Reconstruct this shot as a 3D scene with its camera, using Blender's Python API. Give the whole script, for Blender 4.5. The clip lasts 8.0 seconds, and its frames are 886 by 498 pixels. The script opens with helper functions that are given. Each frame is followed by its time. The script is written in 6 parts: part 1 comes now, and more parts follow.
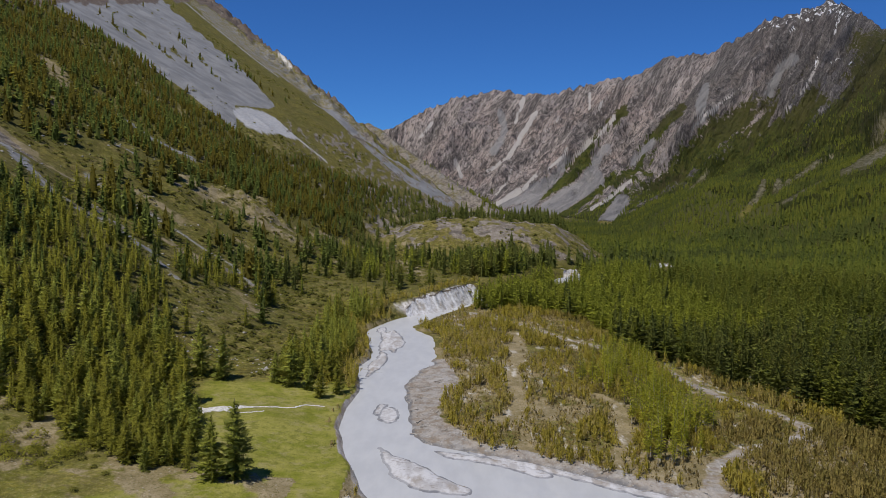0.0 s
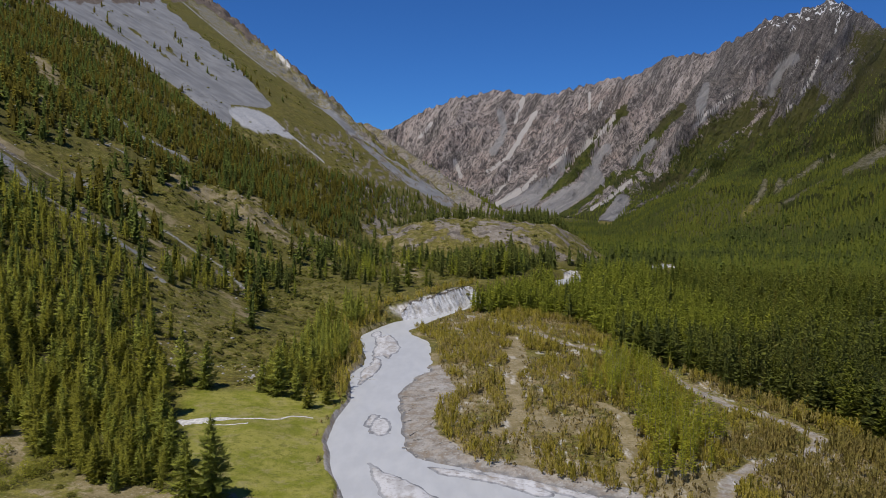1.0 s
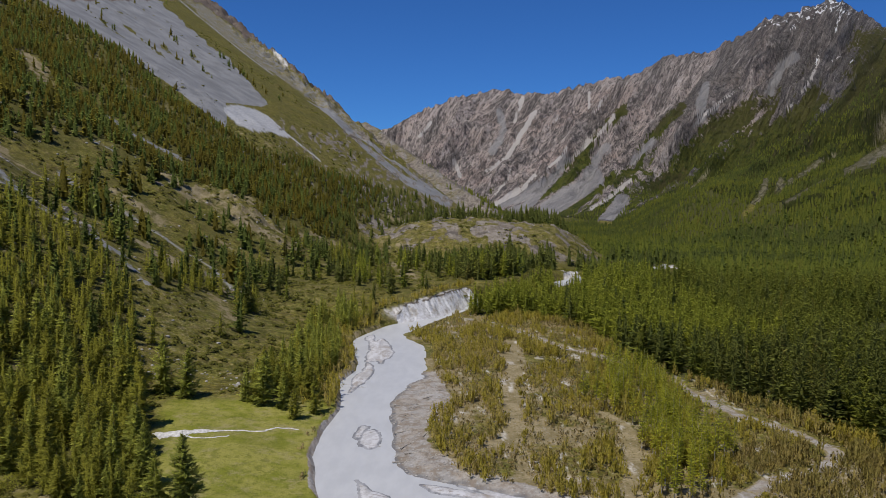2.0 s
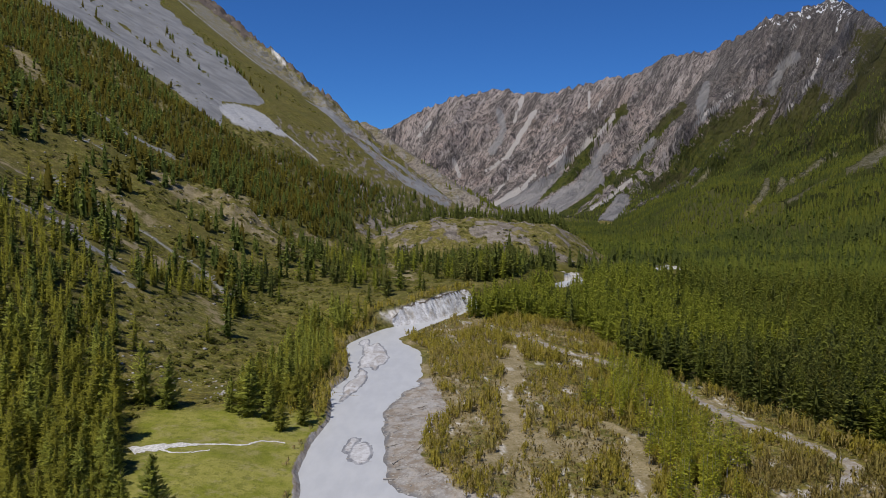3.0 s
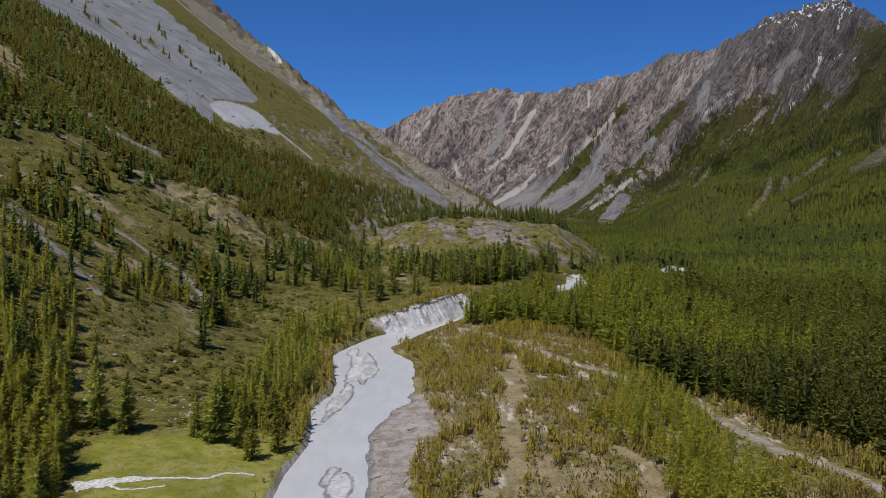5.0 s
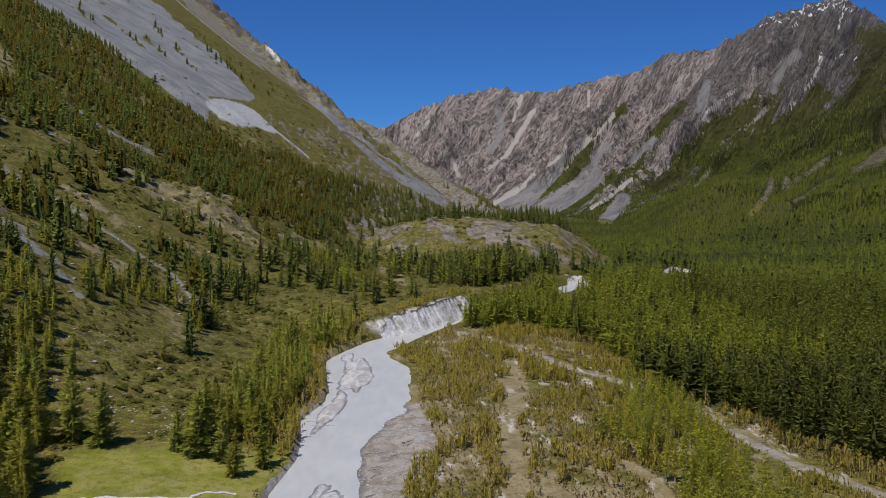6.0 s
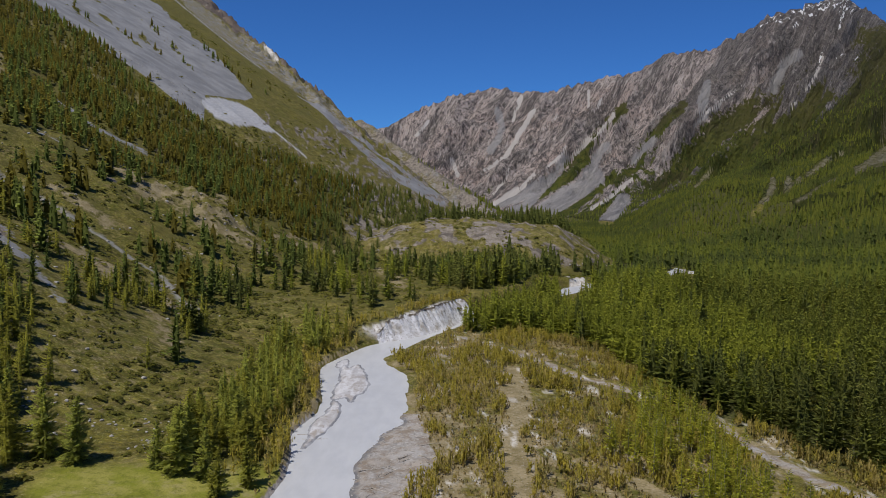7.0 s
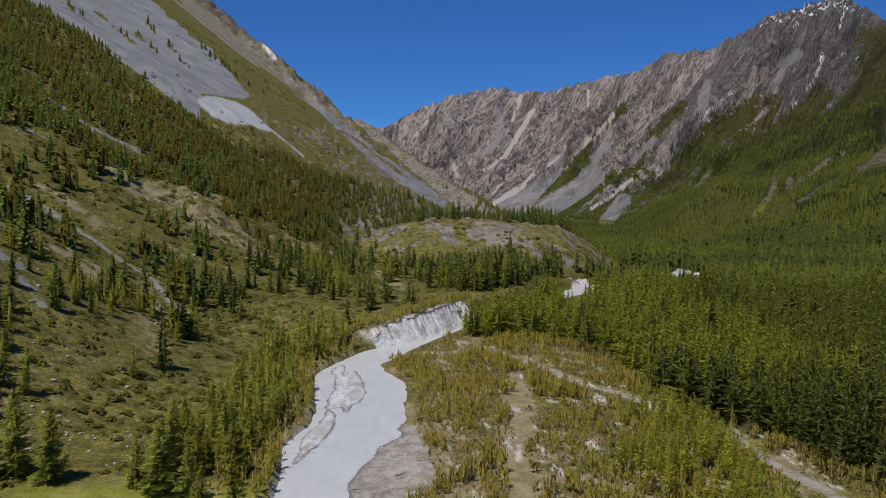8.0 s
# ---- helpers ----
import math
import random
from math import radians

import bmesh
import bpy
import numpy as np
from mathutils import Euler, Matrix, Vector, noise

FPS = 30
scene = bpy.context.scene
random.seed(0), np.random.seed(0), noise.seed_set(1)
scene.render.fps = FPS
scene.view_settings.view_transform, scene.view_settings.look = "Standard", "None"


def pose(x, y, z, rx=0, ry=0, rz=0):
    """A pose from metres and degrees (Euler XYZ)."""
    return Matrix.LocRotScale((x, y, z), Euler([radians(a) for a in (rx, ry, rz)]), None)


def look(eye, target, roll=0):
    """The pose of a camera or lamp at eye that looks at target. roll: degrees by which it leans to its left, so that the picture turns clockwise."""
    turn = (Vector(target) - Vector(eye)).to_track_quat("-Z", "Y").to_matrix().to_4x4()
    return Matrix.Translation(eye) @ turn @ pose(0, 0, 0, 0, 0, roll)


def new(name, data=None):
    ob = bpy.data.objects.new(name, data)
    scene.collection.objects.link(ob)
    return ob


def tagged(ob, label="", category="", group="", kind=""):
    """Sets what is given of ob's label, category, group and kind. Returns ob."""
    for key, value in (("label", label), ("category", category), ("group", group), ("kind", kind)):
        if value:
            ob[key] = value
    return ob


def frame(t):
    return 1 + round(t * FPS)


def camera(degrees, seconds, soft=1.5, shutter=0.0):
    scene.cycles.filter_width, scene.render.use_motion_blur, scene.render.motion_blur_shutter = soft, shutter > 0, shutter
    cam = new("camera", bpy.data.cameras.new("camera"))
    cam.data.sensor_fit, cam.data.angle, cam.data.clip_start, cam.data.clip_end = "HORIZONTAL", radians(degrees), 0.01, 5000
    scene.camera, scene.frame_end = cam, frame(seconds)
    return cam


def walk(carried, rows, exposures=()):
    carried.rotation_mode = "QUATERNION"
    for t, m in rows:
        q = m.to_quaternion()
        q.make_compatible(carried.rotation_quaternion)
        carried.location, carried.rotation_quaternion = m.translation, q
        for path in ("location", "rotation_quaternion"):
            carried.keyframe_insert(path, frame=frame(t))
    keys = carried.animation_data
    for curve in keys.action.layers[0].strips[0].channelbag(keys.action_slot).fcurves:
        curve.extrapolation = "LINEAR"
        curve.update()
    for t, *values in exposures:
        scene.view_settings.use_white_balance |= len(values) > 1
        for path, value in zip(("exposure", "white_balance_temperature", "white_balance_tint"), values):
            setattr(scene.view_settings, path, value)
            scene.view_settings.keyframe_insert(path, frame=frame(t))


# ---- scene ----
cam = camera(59.7, 8.0, soft=0.7)
PATH = [
    (0, (-0.103, 5.529, 44.678), (-0.134, 7.525, 44.561), 0.8),
    (0.5, (0.391, 9.888, 44.607), (0.359, 11.884, 44.491), 0.8),
    (1, (0.905, 14.231, 44.562), (0.874, 16.227, 44.446), 0.7),
    (1.5, (1.432, 18.555, 44.541), (1.402, 20.551, 44.424), 0.7),
    (3, (2.642, 31.44, 44.364), (2.613, 33.436, 44.247), 0.7),
    (3.5, (2.981, 35.753, 44.297), (2.952, 37.749, 44.181), 0.7),
    (4, (3.287, 40.077, 44.219), (3.258, 42.073, 44.102), 0.7),
    (4.5, (3.567, 44.354, 44.171), (3.539, 46.35, 44.054), 0.6),
    (6, (4.049, 57.005, 44.059), (4.023, 59.001, 43.941), 0.7),
    (6.5, (4.07, 61.243, 44.051), (4.045, 63.239, 43.934), 0.7),
    (7, (4.075, 65.461, 44.035), (4.05, 67.457, 43.918), 0.7),
    (7.5, (4.004, 69.564, 44.008), (3.979, 71.561, 43.891), 0.7),
    (8, (3.812, 73.656, 43.996), (3.789, 75.652, 43.879), 0.7),
]
walk(cam, [(t, look(eye, target, roll)) for t, eye, target, roll in PATH])

# ---- light ----
SUN_AZ, SUN_EL = radians(219), radians(63)   # azimuth clockwise from +y (north), so the sun stands to the left and a little behind
TO_SUN = Vector((math.sin(SUN_AZ) * math.cos(SUN_EL), math.cos(SUN_AZ) * math.cos(SUN_EL), math.sin(SUN_EL)))
sun_data = bpy.data.lights.new("sun", "SUN")
sun_data.energy, sun_data.angle, sun_data.color = 4.35, radians(0.53), (1.0, 0.94, 0.855)
sun = new("sun", sun_data)
sun.matrix_world = look((0, 0, 600), Vector((0, 0, 600)) - TO_SUN)

world = bpy.data.worlds.new("sky")
scene.world = world
world.use_nodes = True
wn = world.node_tree
wn.nodes.clear()
sky = wn.nodes.new("ShaderNodeTexSky")
sky.sky_type, sky.sun_disc = "NISHITA", False
sky.sun_elevation, sky.sun_rotation = SUN_EL, SUN_AZ
sky.altitude, sky.air_density, sky.dust_density, sky.ozone_density = 2500, 1.0, 0.2, 5.0
background = wn.nodes.new("ShaderNodeBackground")
background.inputs["Strength"].default_value = 0.072
world_out = wn.nodes.new("ShaderNodeOutputWorld")
deep = wn.nodes.new("ShaderNodeMix")   # thin, very clear mountain air
deep.data_type, deep.blend_type = "RGBA", "MULTIPLY"
deep.inputs[0].default_value, deep.inputs[7].default_value = 1.0, (0.36, 0.77, 1.3, 1)
wn.links.new(sky.outputs["Color"], deep.inputs[6])
wn.links.new(deep.outputs[2], background.inputs["Color"])
wn.links.new(background.outputs["Background"], world_out.inputs["Surface"])


# ---- node helpers ----
class Nodes:
    """A short way to write a node material."""

    def __init__(self, name):
        self.mat = bpy.data.materials.new(name)
        self.mat.use_nodes = True
        self.tree = self.mat.node_tree
        self.bsdf = self.tree.nodes["Principled BSDF"]

    def node(self, kind, **sockets):
        n = self.tree.nodes.new(kind)
        for key, value in sockets.items():
            self.put(n.inputs[key.replace("_", " ")], value)
        return n

    def put(self, socket, value):
        if isinstance(value, bpy.types.NodeSocket):
            self.tree.links.new(value, socket)
        elif isinstance(value, tuple) and len(value) == 3 and socket.type == "RGBA":
            socket.default_value = (*value, 1)
        else:
            socket.default_value = value

    def position(self):
        return self.tree.nodes.new("ShaderNodeNewGeometry").outputs["Position"]

    def noise(self, scale, detail=4.0, rough=0.55, where=None, stretch=None):
        where = where if where is not None else self.position()
        if stretch:
            m = self.node("ShaderNodeMapping")
            self.put(m.inputs["Vector"], where)
            m.inputs["Scale"].default_value = stretch
            where = m.outputs["Vector"]
        n = self.node("ShaderNodeTexNoise", Scale=scale, Detail=detail, Roughness=rough)
        self.put(n.inputs["Vector"], where)
        return n.outputs["Fac"]

    def ramp(self, value, lo, hi, a=0.0, b=1.0):
        n = self.node("ShaderNodeMapRange")
        n.interpolation_type = "SMOOTHSTEP"
        for i, v in enumerate((value, lo, hi, a, b)):
            self.put(n.inputs[i], v)
        return n.outputs[0]

    def math(self, op, a, b):
        n = self.tree.nodes.new("ShaderNodeMath")
        n.operation = op
        self.put(n.inputs[0], a), self.put(n.inputs[1], b)
        return n.outputs[0]

    def mix(self, fac, a, b):
        n = self.tree.nodes.new("ShaderNodeMix")
        n.data_type = "RGBA"
        self.put(n.inputs[0], fac), self.put(n.inputs[6], a), self.put(n.inputs[7], b)
        return n.outputs[2]

    def attr(self, name):
        n = self.tree.nodes.new("ShaderNodeAttribute")
        n.attribute_name = name
        return n.outputs["Fac"]

    def finish(self, color, rough=0.9, bump=None, distance=0.1, strength=0.5, spec=0.2):
        self.put(self.bsdf.inputs["Base Color"], color)
        self.put(self.bsdf.inputs["Roughness"], rough)
        self.put(self.bsdf.inputs["Specular IOR Level"], spec)
        if bump is not None:
            b = self.node("ShaderNodeBump", Strength=strength, Distance=distance)
            self.put(b.inputs["Height"], bump)
            self.tree.links.new(b.outputs["Normal"], self.bsdf.inputs["Normal"])
        return self.mat


# ---- materials ----
def ground_material():
    """Valley floor and slopes: grass, dry turf, forest litter, gravel, scree, rock and snow, spread by the masks of the terrain."""
    n = Nodes("terrain")
    fine, mid, wide = n.noise(2.2, 5), n.noise(0.22, 5), n.noise(0.035, 4)
    clump = n.noise(0.55, 4)
    base = n.mix(n.ramp(mid, 0.35, 0.68), (0.077, 0.073, 0.013), (0.125, 0.106, 0.031))
    base = n.mix(n.ramp(clump, 0.5, 0.68), base, (0.052, 0.058, 0.013))
    base = n.mix(n.ramp(n.noise(0.12, 5, 0.65), 0.52, 0.68, 0.0, 0.8), base, (0.13, 0.1, 0.046))
    heath = n.noise(0.85, 4, 0.6)
    base = n.mix(n.ramp(heath, 0.49, 0.57, 0.0, 0.85), base, n.mix(n.ramp(wide, 0.4, 0.6), (0.068, 0.069, 0.011), (0.128, 0.107, 0.02)))
    base = n.mix(n.ramp(heath, 0.45, 0.36, 0.0, 0.8), base, (0.145, 0.122, 0.04))
    base = n.mix(n.ramp(fine, 0.55, 0.75), base, (0.16, 0.14, 0.078))
    base = n.mix(n.ramp(n.noise(5.5, 3, 0.6), 0.5, 0.36, 0.0, 0.6), base, (0.05, 0.05, 0.014))
    meadow = n.mix(n.ramp(mid, 0.35, 0.62), (0.145, 0.156, 0.02), (0.225, 0.213, 0.052))
    meadow = n.mix(n.ramp(wide, 0.5, 0.7), meadow, (0.142, 0.145, 0.029))
    meadow = n.mix(n.ramp(n.noise(0.2, 6, 0.72), 0.5, 0.64, 0.0, 0.75), meadow, (0.24, 0.212, 0.095))
    meadow = n.mix(n.ramp(n.noise(0.7, 5, 0.7), 0.5, 0.38, 0.0, 0.6), meadow, (0.1, 0.108, 0.016))
    meadow = n.mix(n.ramp(fine, 0.62, 0.8), meadow, (0.27, 0.245, 0.125))
    grain = n.node("ShaderNodeVectorMath")
    grain.operation = "SCALE"
    n.put(grain.inputs[0], base), n.put(grain.inputs["Scale"], n.ramp(n.noise(0.27, 6, 0.75), 0.34, 0.66, 0.68, 1.5))
    tuft = n.node("ShaderNodeVectorMath")
    tuft.operation = "SCALE"
    n.put(tuft.inputs[0], grain.outputs[0]), n.put(tuft.inputs["Scale"], n.ramp(n.noise(1.1, 6, 0.7), 0.36, 0.66, 0.7, 1.35))
    color = n.mix(n.attr("meadow"), tuft.outputs[0], meadow)
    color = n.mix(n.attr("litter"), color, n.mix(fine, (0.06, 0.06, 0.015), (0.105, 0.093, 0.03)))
    # a darker coat over the litter where the eastern wood stands
    color = n.mix(n.attr("east_floor"), color, n.mix(fine, (0.03, 0.036, 0.01), (0.07, 0.068, 0.024)))
    earth = n.mix(n.ramp(mid, 0.35, 0.65), (0.17, 0.138, 0.07), (0.26, 0.215, 0.13))
    earth = n.mix(n.ramp(n.noise(1.7, 5, 0.7), 0.5, 0.62, 0.0, 0.75), earth, (0.105, 0.092, 0.035))
    earth = n.mix(n.ramp(fine, 0.58, 0.7, 0.0, 0.8), earth, (0.33, 0.3, 0.25))
    bare = n.math("ADD", n.attr("earth"), n.math("MULTIPLY", n.math("SUBTRACT", n.noise(0.4, 5, 0.65), 0.5), 1.5))
    color = n.mix(n.ramp(bare, 0.3, 0.7), color, earth)
    stone = n.tree.nodes.new("ShaderNodeTexVoronoi")
    stone.inputs["Scale"].default_value = 1.6
    n.put(stone.inputs["Vector"], n.position())
    pebble = n.ramp(stone.outputs["Distance"], 0.1, 0.6)
    gravel = n.mix(pebble, (0.33, 0.32, 0.305), (0.25, 0.238, 0.225))
    gravel = n.mix(n.ramp(mid, 0.4, 0.7), gravel, (0.3, 0.27, 0.235))
    gravel = n.mix(n.ramp(n.noise(0.35, 5, 0.7), 0.44, 0.6, 0.0, 0.85), gravel, (0.19, 0.155, 0.12))
    gravel = n.mix(n.ramp(n.noise(0.16, 5, 0.7), 0.52, 0.66, 0.0, 0.6), gravel, (0.35, 0.34, 0.33))
    gravel = n.mix(n.ramp(n.noise(1.0, 5, 0.75, stretch=(1.0, 0.5, 1.0)), 0.55, 0.66, 0.0, 0.7), gravel, (0.15, 0.128, 0.105))
    washed = n.math("ADD", n.attr("gravel"), n.math("MULTIPLY", n.math("SUBTRACT", clump, 0.5), 0.9))
    color = n.mix(n.ramp(washed, 0.3, 0.6), color, gravel)
    chalk = n.mix(n.ramp(n.noise(0.8, 5, 0.65), 0.42, 0.68), (0.64, 0.63, 0.61), (0.33, 0.3, 0.26))
    chalk = n.mix(n.ramp(n.noise(1.6, 4, 0.7), 0.57, 0.65, 0.0, 0.8), chalk, (0.17, 0.15, 0.115))
    chalk = n.mix(n.ramp(n.noise(0.28, 4, 0.6), 0.5, 0.62, 0.0, 0.6), chalk, (0.34, 0.31, 0.25))
    color = n.mix(n.attr("chalk"), color, chalk)
    sand = n.noise(0.55, 5, 0.65, stretch=(1.0, 0.4, 1.0))
    silt = n.mix(n.ramp(sand, 0.36, 0.62), (0.29, 0.295, 0.305), (0.37, 0.375, 0.385))
    silt = n.mix(n.ramp(n.noise(0.3, 3), 0.55, 0.68, 0.0, 0.5), silt, (0.3, 0.285, 0.26))
    color = n.mix(n.attr("silt"), color, silt)
    color = n.mix(n.math("MULTIPLY", n.attr("wet"), n.ramp(clump, 0.3, 0.55)), color, (0.13, 0.13, 0.135))
    streak = n.noise(0.05, 5, 0.6)
    scree = n.mix(n.ramp(streak, 0.35, 0.65), (0.15, 0.154, 0.16), (0.225, 0.229, 0.235))
    slope = n.node("ShaderNodeCombineXYZ")
    n.put(slope.inputs[0], n.attr("rib")), n.put(slope.inputs[1], n.attr("up"))
    fall = n.noise(1.0, 6, 0.7, slope.outputs[0], (0.1, 0.012, 1))
    scree = n.mix(n.ramp(fall, 0.52, 0.66, 0.0, 0.45), scree, (0.29, 0.29, 0.288))
    scree = n.mix(n.ramp(fall, 0.46, 0.32, 0.0, 0.5), scree, (0.115, 0.112, 0.108))
    scree = n.mix(n.ramp(fine, 0.4, 0.7, 0.0, 0.6), scree, (0.205, 0.208, 0.212))
    scree = n.mix(n.ramp(n.noise(0.5, 5, 0.7), 0.55, 0.68, 0.0, 0.7), scree, (0.12, 0.12, 0.118))
    edge = n.math("ADD", n.attr("scree"), n.math("MULTIPLY", n.math("SUBTRACT", clump, 0.5), 0.8))
    edge = n.math("ADD", edge, n.math("MULTIPLY", n.math("SUBTRACT", n.noise(0.11, 5, 0.7), 0.5), 0.9))
    color = n.mix(n.ramp(edge, 0.38, 0.62), color, scree)
    rock = n.mix(n.ramp(mid, 0.35, 0.65), (0.12, 0.1, 0.085), (0.22, 0.195, 0.17))
    rock = n.mix(n.ramp(fine, 0.52, 0.74), rock, (0.3, 0.28, 0.25))
    rock = n.mix(n.ramp(n.noise(0.9, 5, 0.7), 0.52, 0.64, 0.0, 0.75), rock, (0.1, 0.092, 0.04))
    rock = n.mix(n.ramp(n.noise(0.1, 6, 0.72), 0.5, 0.6, 0.0, 0.8), rock, (0.065, 0.056, 0.05))
    rock = n.mix(n.math("MULTIPLY", n.attr("dark"), n.ramp(n.noise(0.06, 5, 0.7), 0.3, 0.5)), rock, (0.09, 0.07, 0.06))
    rocky = n.math("ADD", n.attr("rock"), n.math("MULTIPLY", n.math("SUBTRACT", clump, 0.5), 1.2))
    color = n.mix(n.ramp(rocky, 0.35, 0.65), color, rock)
    bump = n.math("ADD", n.math("MULTIPLY", fine, 0.35), n.math("ADD", clump, heath))
    return n.finish(color, 0.95, bump, 0.5, 0.55, 0.1)


def mountain_material():
    """Far faces: brown and grey rock in steep ribs, pale gullies of scree, green woods low down, snow in the clefts of the top."""
    n = Nodes("mountain_rock")
    place = n.node("ShaderNodeCombineXYZ")
    n.put(place.inputs[0], n.attr("rib")), n.put(place.inputs[1], n.attr("up"))
    ribs = place.outputs[0]
    fine, mid, wide = n.noise(0.07, 6, 0.7), n.noise(0.016, 5, 0.6), n.noise(0.004, 4)
    streak = n.noise(1.0, 6, 0.68, ribs, (0.05, 0.014, 1))
    thread = n.noise(1.0, 5, 0.65, ribs, (0.16, 0.03, 1))
    rock = n.mix(n.ramp(mid, 0.35, 0.65), (0.345, 0.293, 0.27), (0.54, 0.465, 0.43))
    rock = n.mix(n.ramp(wide, 0.45, 0.65), rock, (0.46, 0.365, 0.325))
    # dark stripes put the shade between the ribs into the rock's colour
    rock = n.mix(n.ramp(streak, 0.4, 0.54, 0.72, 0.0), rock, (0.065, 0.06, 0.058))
    rock = n.mix(n.ramp(thread, 0.54, 0.7, 0.0, 0.8), rock, (0.42, 0.37, 0.34))
    rock = n.mix(n.ramp(fine, 0.56, 0.72, 0.0, 0.6), rock, (0.3, 0.265, 0.24))
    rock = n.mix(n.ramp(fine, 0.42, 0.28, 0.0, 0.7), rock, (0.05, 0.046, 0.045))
    speck = n.noise(1.0, 4, 0.7, ribs, (0.42, 0.2, 1))
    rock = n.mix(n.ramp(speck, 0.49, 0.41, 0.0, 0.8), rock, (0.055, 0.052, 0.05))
    rock = n.mix(n.ramp(speck, 0.53, 0.62, 0.0, 0.85), rock, (0.44, 0.4, 0.375))
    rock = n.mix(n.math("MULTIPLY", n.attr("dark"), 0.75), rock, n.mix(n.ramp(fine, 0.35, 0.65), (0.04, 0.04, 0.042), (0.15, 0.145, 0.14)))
    chip = n.noise(0.22, 3, 0.65)
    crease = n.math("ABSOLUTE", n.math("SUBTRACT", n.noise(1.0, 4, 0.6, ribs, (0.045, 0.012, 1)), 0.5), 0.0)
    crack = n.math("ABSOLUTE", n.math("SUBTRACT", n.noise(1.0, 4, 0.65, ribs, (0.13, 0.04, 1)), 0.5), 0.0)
    # shade inside creases and cracks, painted on top of their bump
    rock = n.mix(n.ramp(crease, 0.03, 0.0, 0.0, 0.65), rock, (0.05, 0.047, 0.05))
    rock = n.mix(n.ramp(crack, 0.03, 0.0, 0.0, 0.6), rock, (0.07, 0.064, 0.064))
    rock = n.mix(n.ramp(crack, 0.1, 0.17, 0.0, 0.45), rock, (0.52, 0.475, 0.45))
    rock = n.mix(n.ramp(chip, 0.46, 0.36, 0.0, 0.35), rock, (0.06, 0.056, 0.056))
    rock = n.mix(n.ramp(chip, 0.55, 0.66, 0.0, 0.3), rock, (0.47, 0.43, 0.405))
    grey = n.mix(n.ramp(streak, 0.35, 0.65), (0.25, 0.248, 0.255), (0.37, 0.362, 0.36))
    loose = n.math("ADD", n.attr("scree"), n.math("MULTIPLY", n.math("SUBTRACT", thread, 0.5), 1.6))
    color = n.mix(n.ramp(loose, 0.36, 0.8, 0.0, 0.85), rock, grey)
    turf = n.mix(n.ramp(mid, 0.35, 0.65), (0.064, 0.076, 0.016), (0.11, 0.118, 0.023))
    turf = n.mix(n.ramp(streak, 0.5, 0.66), turf, (0.085, 0.075, 0.035))
    turf = n.mix(n.ramp(fine, 0.48, 0.62), turf, (0.035, 0.052, 0.012))
    turf = n.mix(n.math("MULTIPLY", n.attr("litter"), 0.3), turf, (0.035, 0.045, 0.01))
    turf = n.mix(n.ramp(n.math("ADD", n.attr("up"), n.math("MULTIPLY", mid, 60.0)), 150, 250, 0.0, 0.6), turf, n.mix(n.ramp(fine, 0.4, 0.6), (0.05, 0.048, 0.02), (0.11, 0.095, 0.045)))
    clump = n.noise(0.045, 5, 0.65)
    green = n.math("ADD", n.attr("wood"), n.math("MULTIPLY", n.math("SUBTRACT", thread, 0.5), 1.3))
    green = n.math("ADD", green, n.math("MULTIPLY", n.math("SUBTRACT", clump, 0.5), 1.8))
    color = n.mix(n.ramp(green, 0.36, 0.6), color, turf)
    pale = n.math("ADD", n.attr("gully"), n.math("MULTIPLY", n.math("SUBTRACT", thread, 0.5), 0.5))
    color = n.mix(n.ramp(pale, 0.48, 0.62), color, (0.53, 0.5, 0.475))
    slip = n.math("ADD", n.attr("tan"), n.math("MULTIPLY", n.math("SUBTRACT", speck, 0.5), 1.6))
    color = n.mix(n.ramp(slip, 0.36, 0.8, 0.0, 0.9), color, n.mix(n.ramp(fine, 0.38, 0.62), (0.13, 0.125, 0.05), (0.3, 0.27, 0.18)))
    drift = n.noise(1.0, 4, 0.65, ribs, (0.12, 0.22, 1))
    snow = n.math("ADD", n.attr("snow"), n.math("MULTIPLY", n.math("SUBTRACT", drift, 0.5), 1.5))
    color = n.mix(n.ramp(snow, 0.6, 0.66), color, (0.85, 0.86, 0.88))
    bump = n.math("ADD", n.math("ADD", fine, n.math("MULTIPLY", streak, 1.5)), thread)
    bump = n.math("ADD", bump, n.math("ADD", n.math("MINIMUM", crease, 0.12), n.math("MINIMUM", crack, 0.1)))
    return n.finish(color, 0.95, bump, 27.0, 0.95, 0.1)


def water_material():
    n = Nodes("glacial_water")
    flow = n.noise(0.35, 4, 0.6, stretch=(1.0, 0.35, 1.0))
    color = n.mix(n.ramp(flow, 0.3, 0.7), (0.385, 0.393, 0.403), (0.435, 0.443, 0.45))
    ripple = n.noise(1.6, 4, 0.6, stretch=(1.0, 0.5, 1.0))
    return n.finish(color, 0.42, ripple, 0.06, 0.35, 0.35)


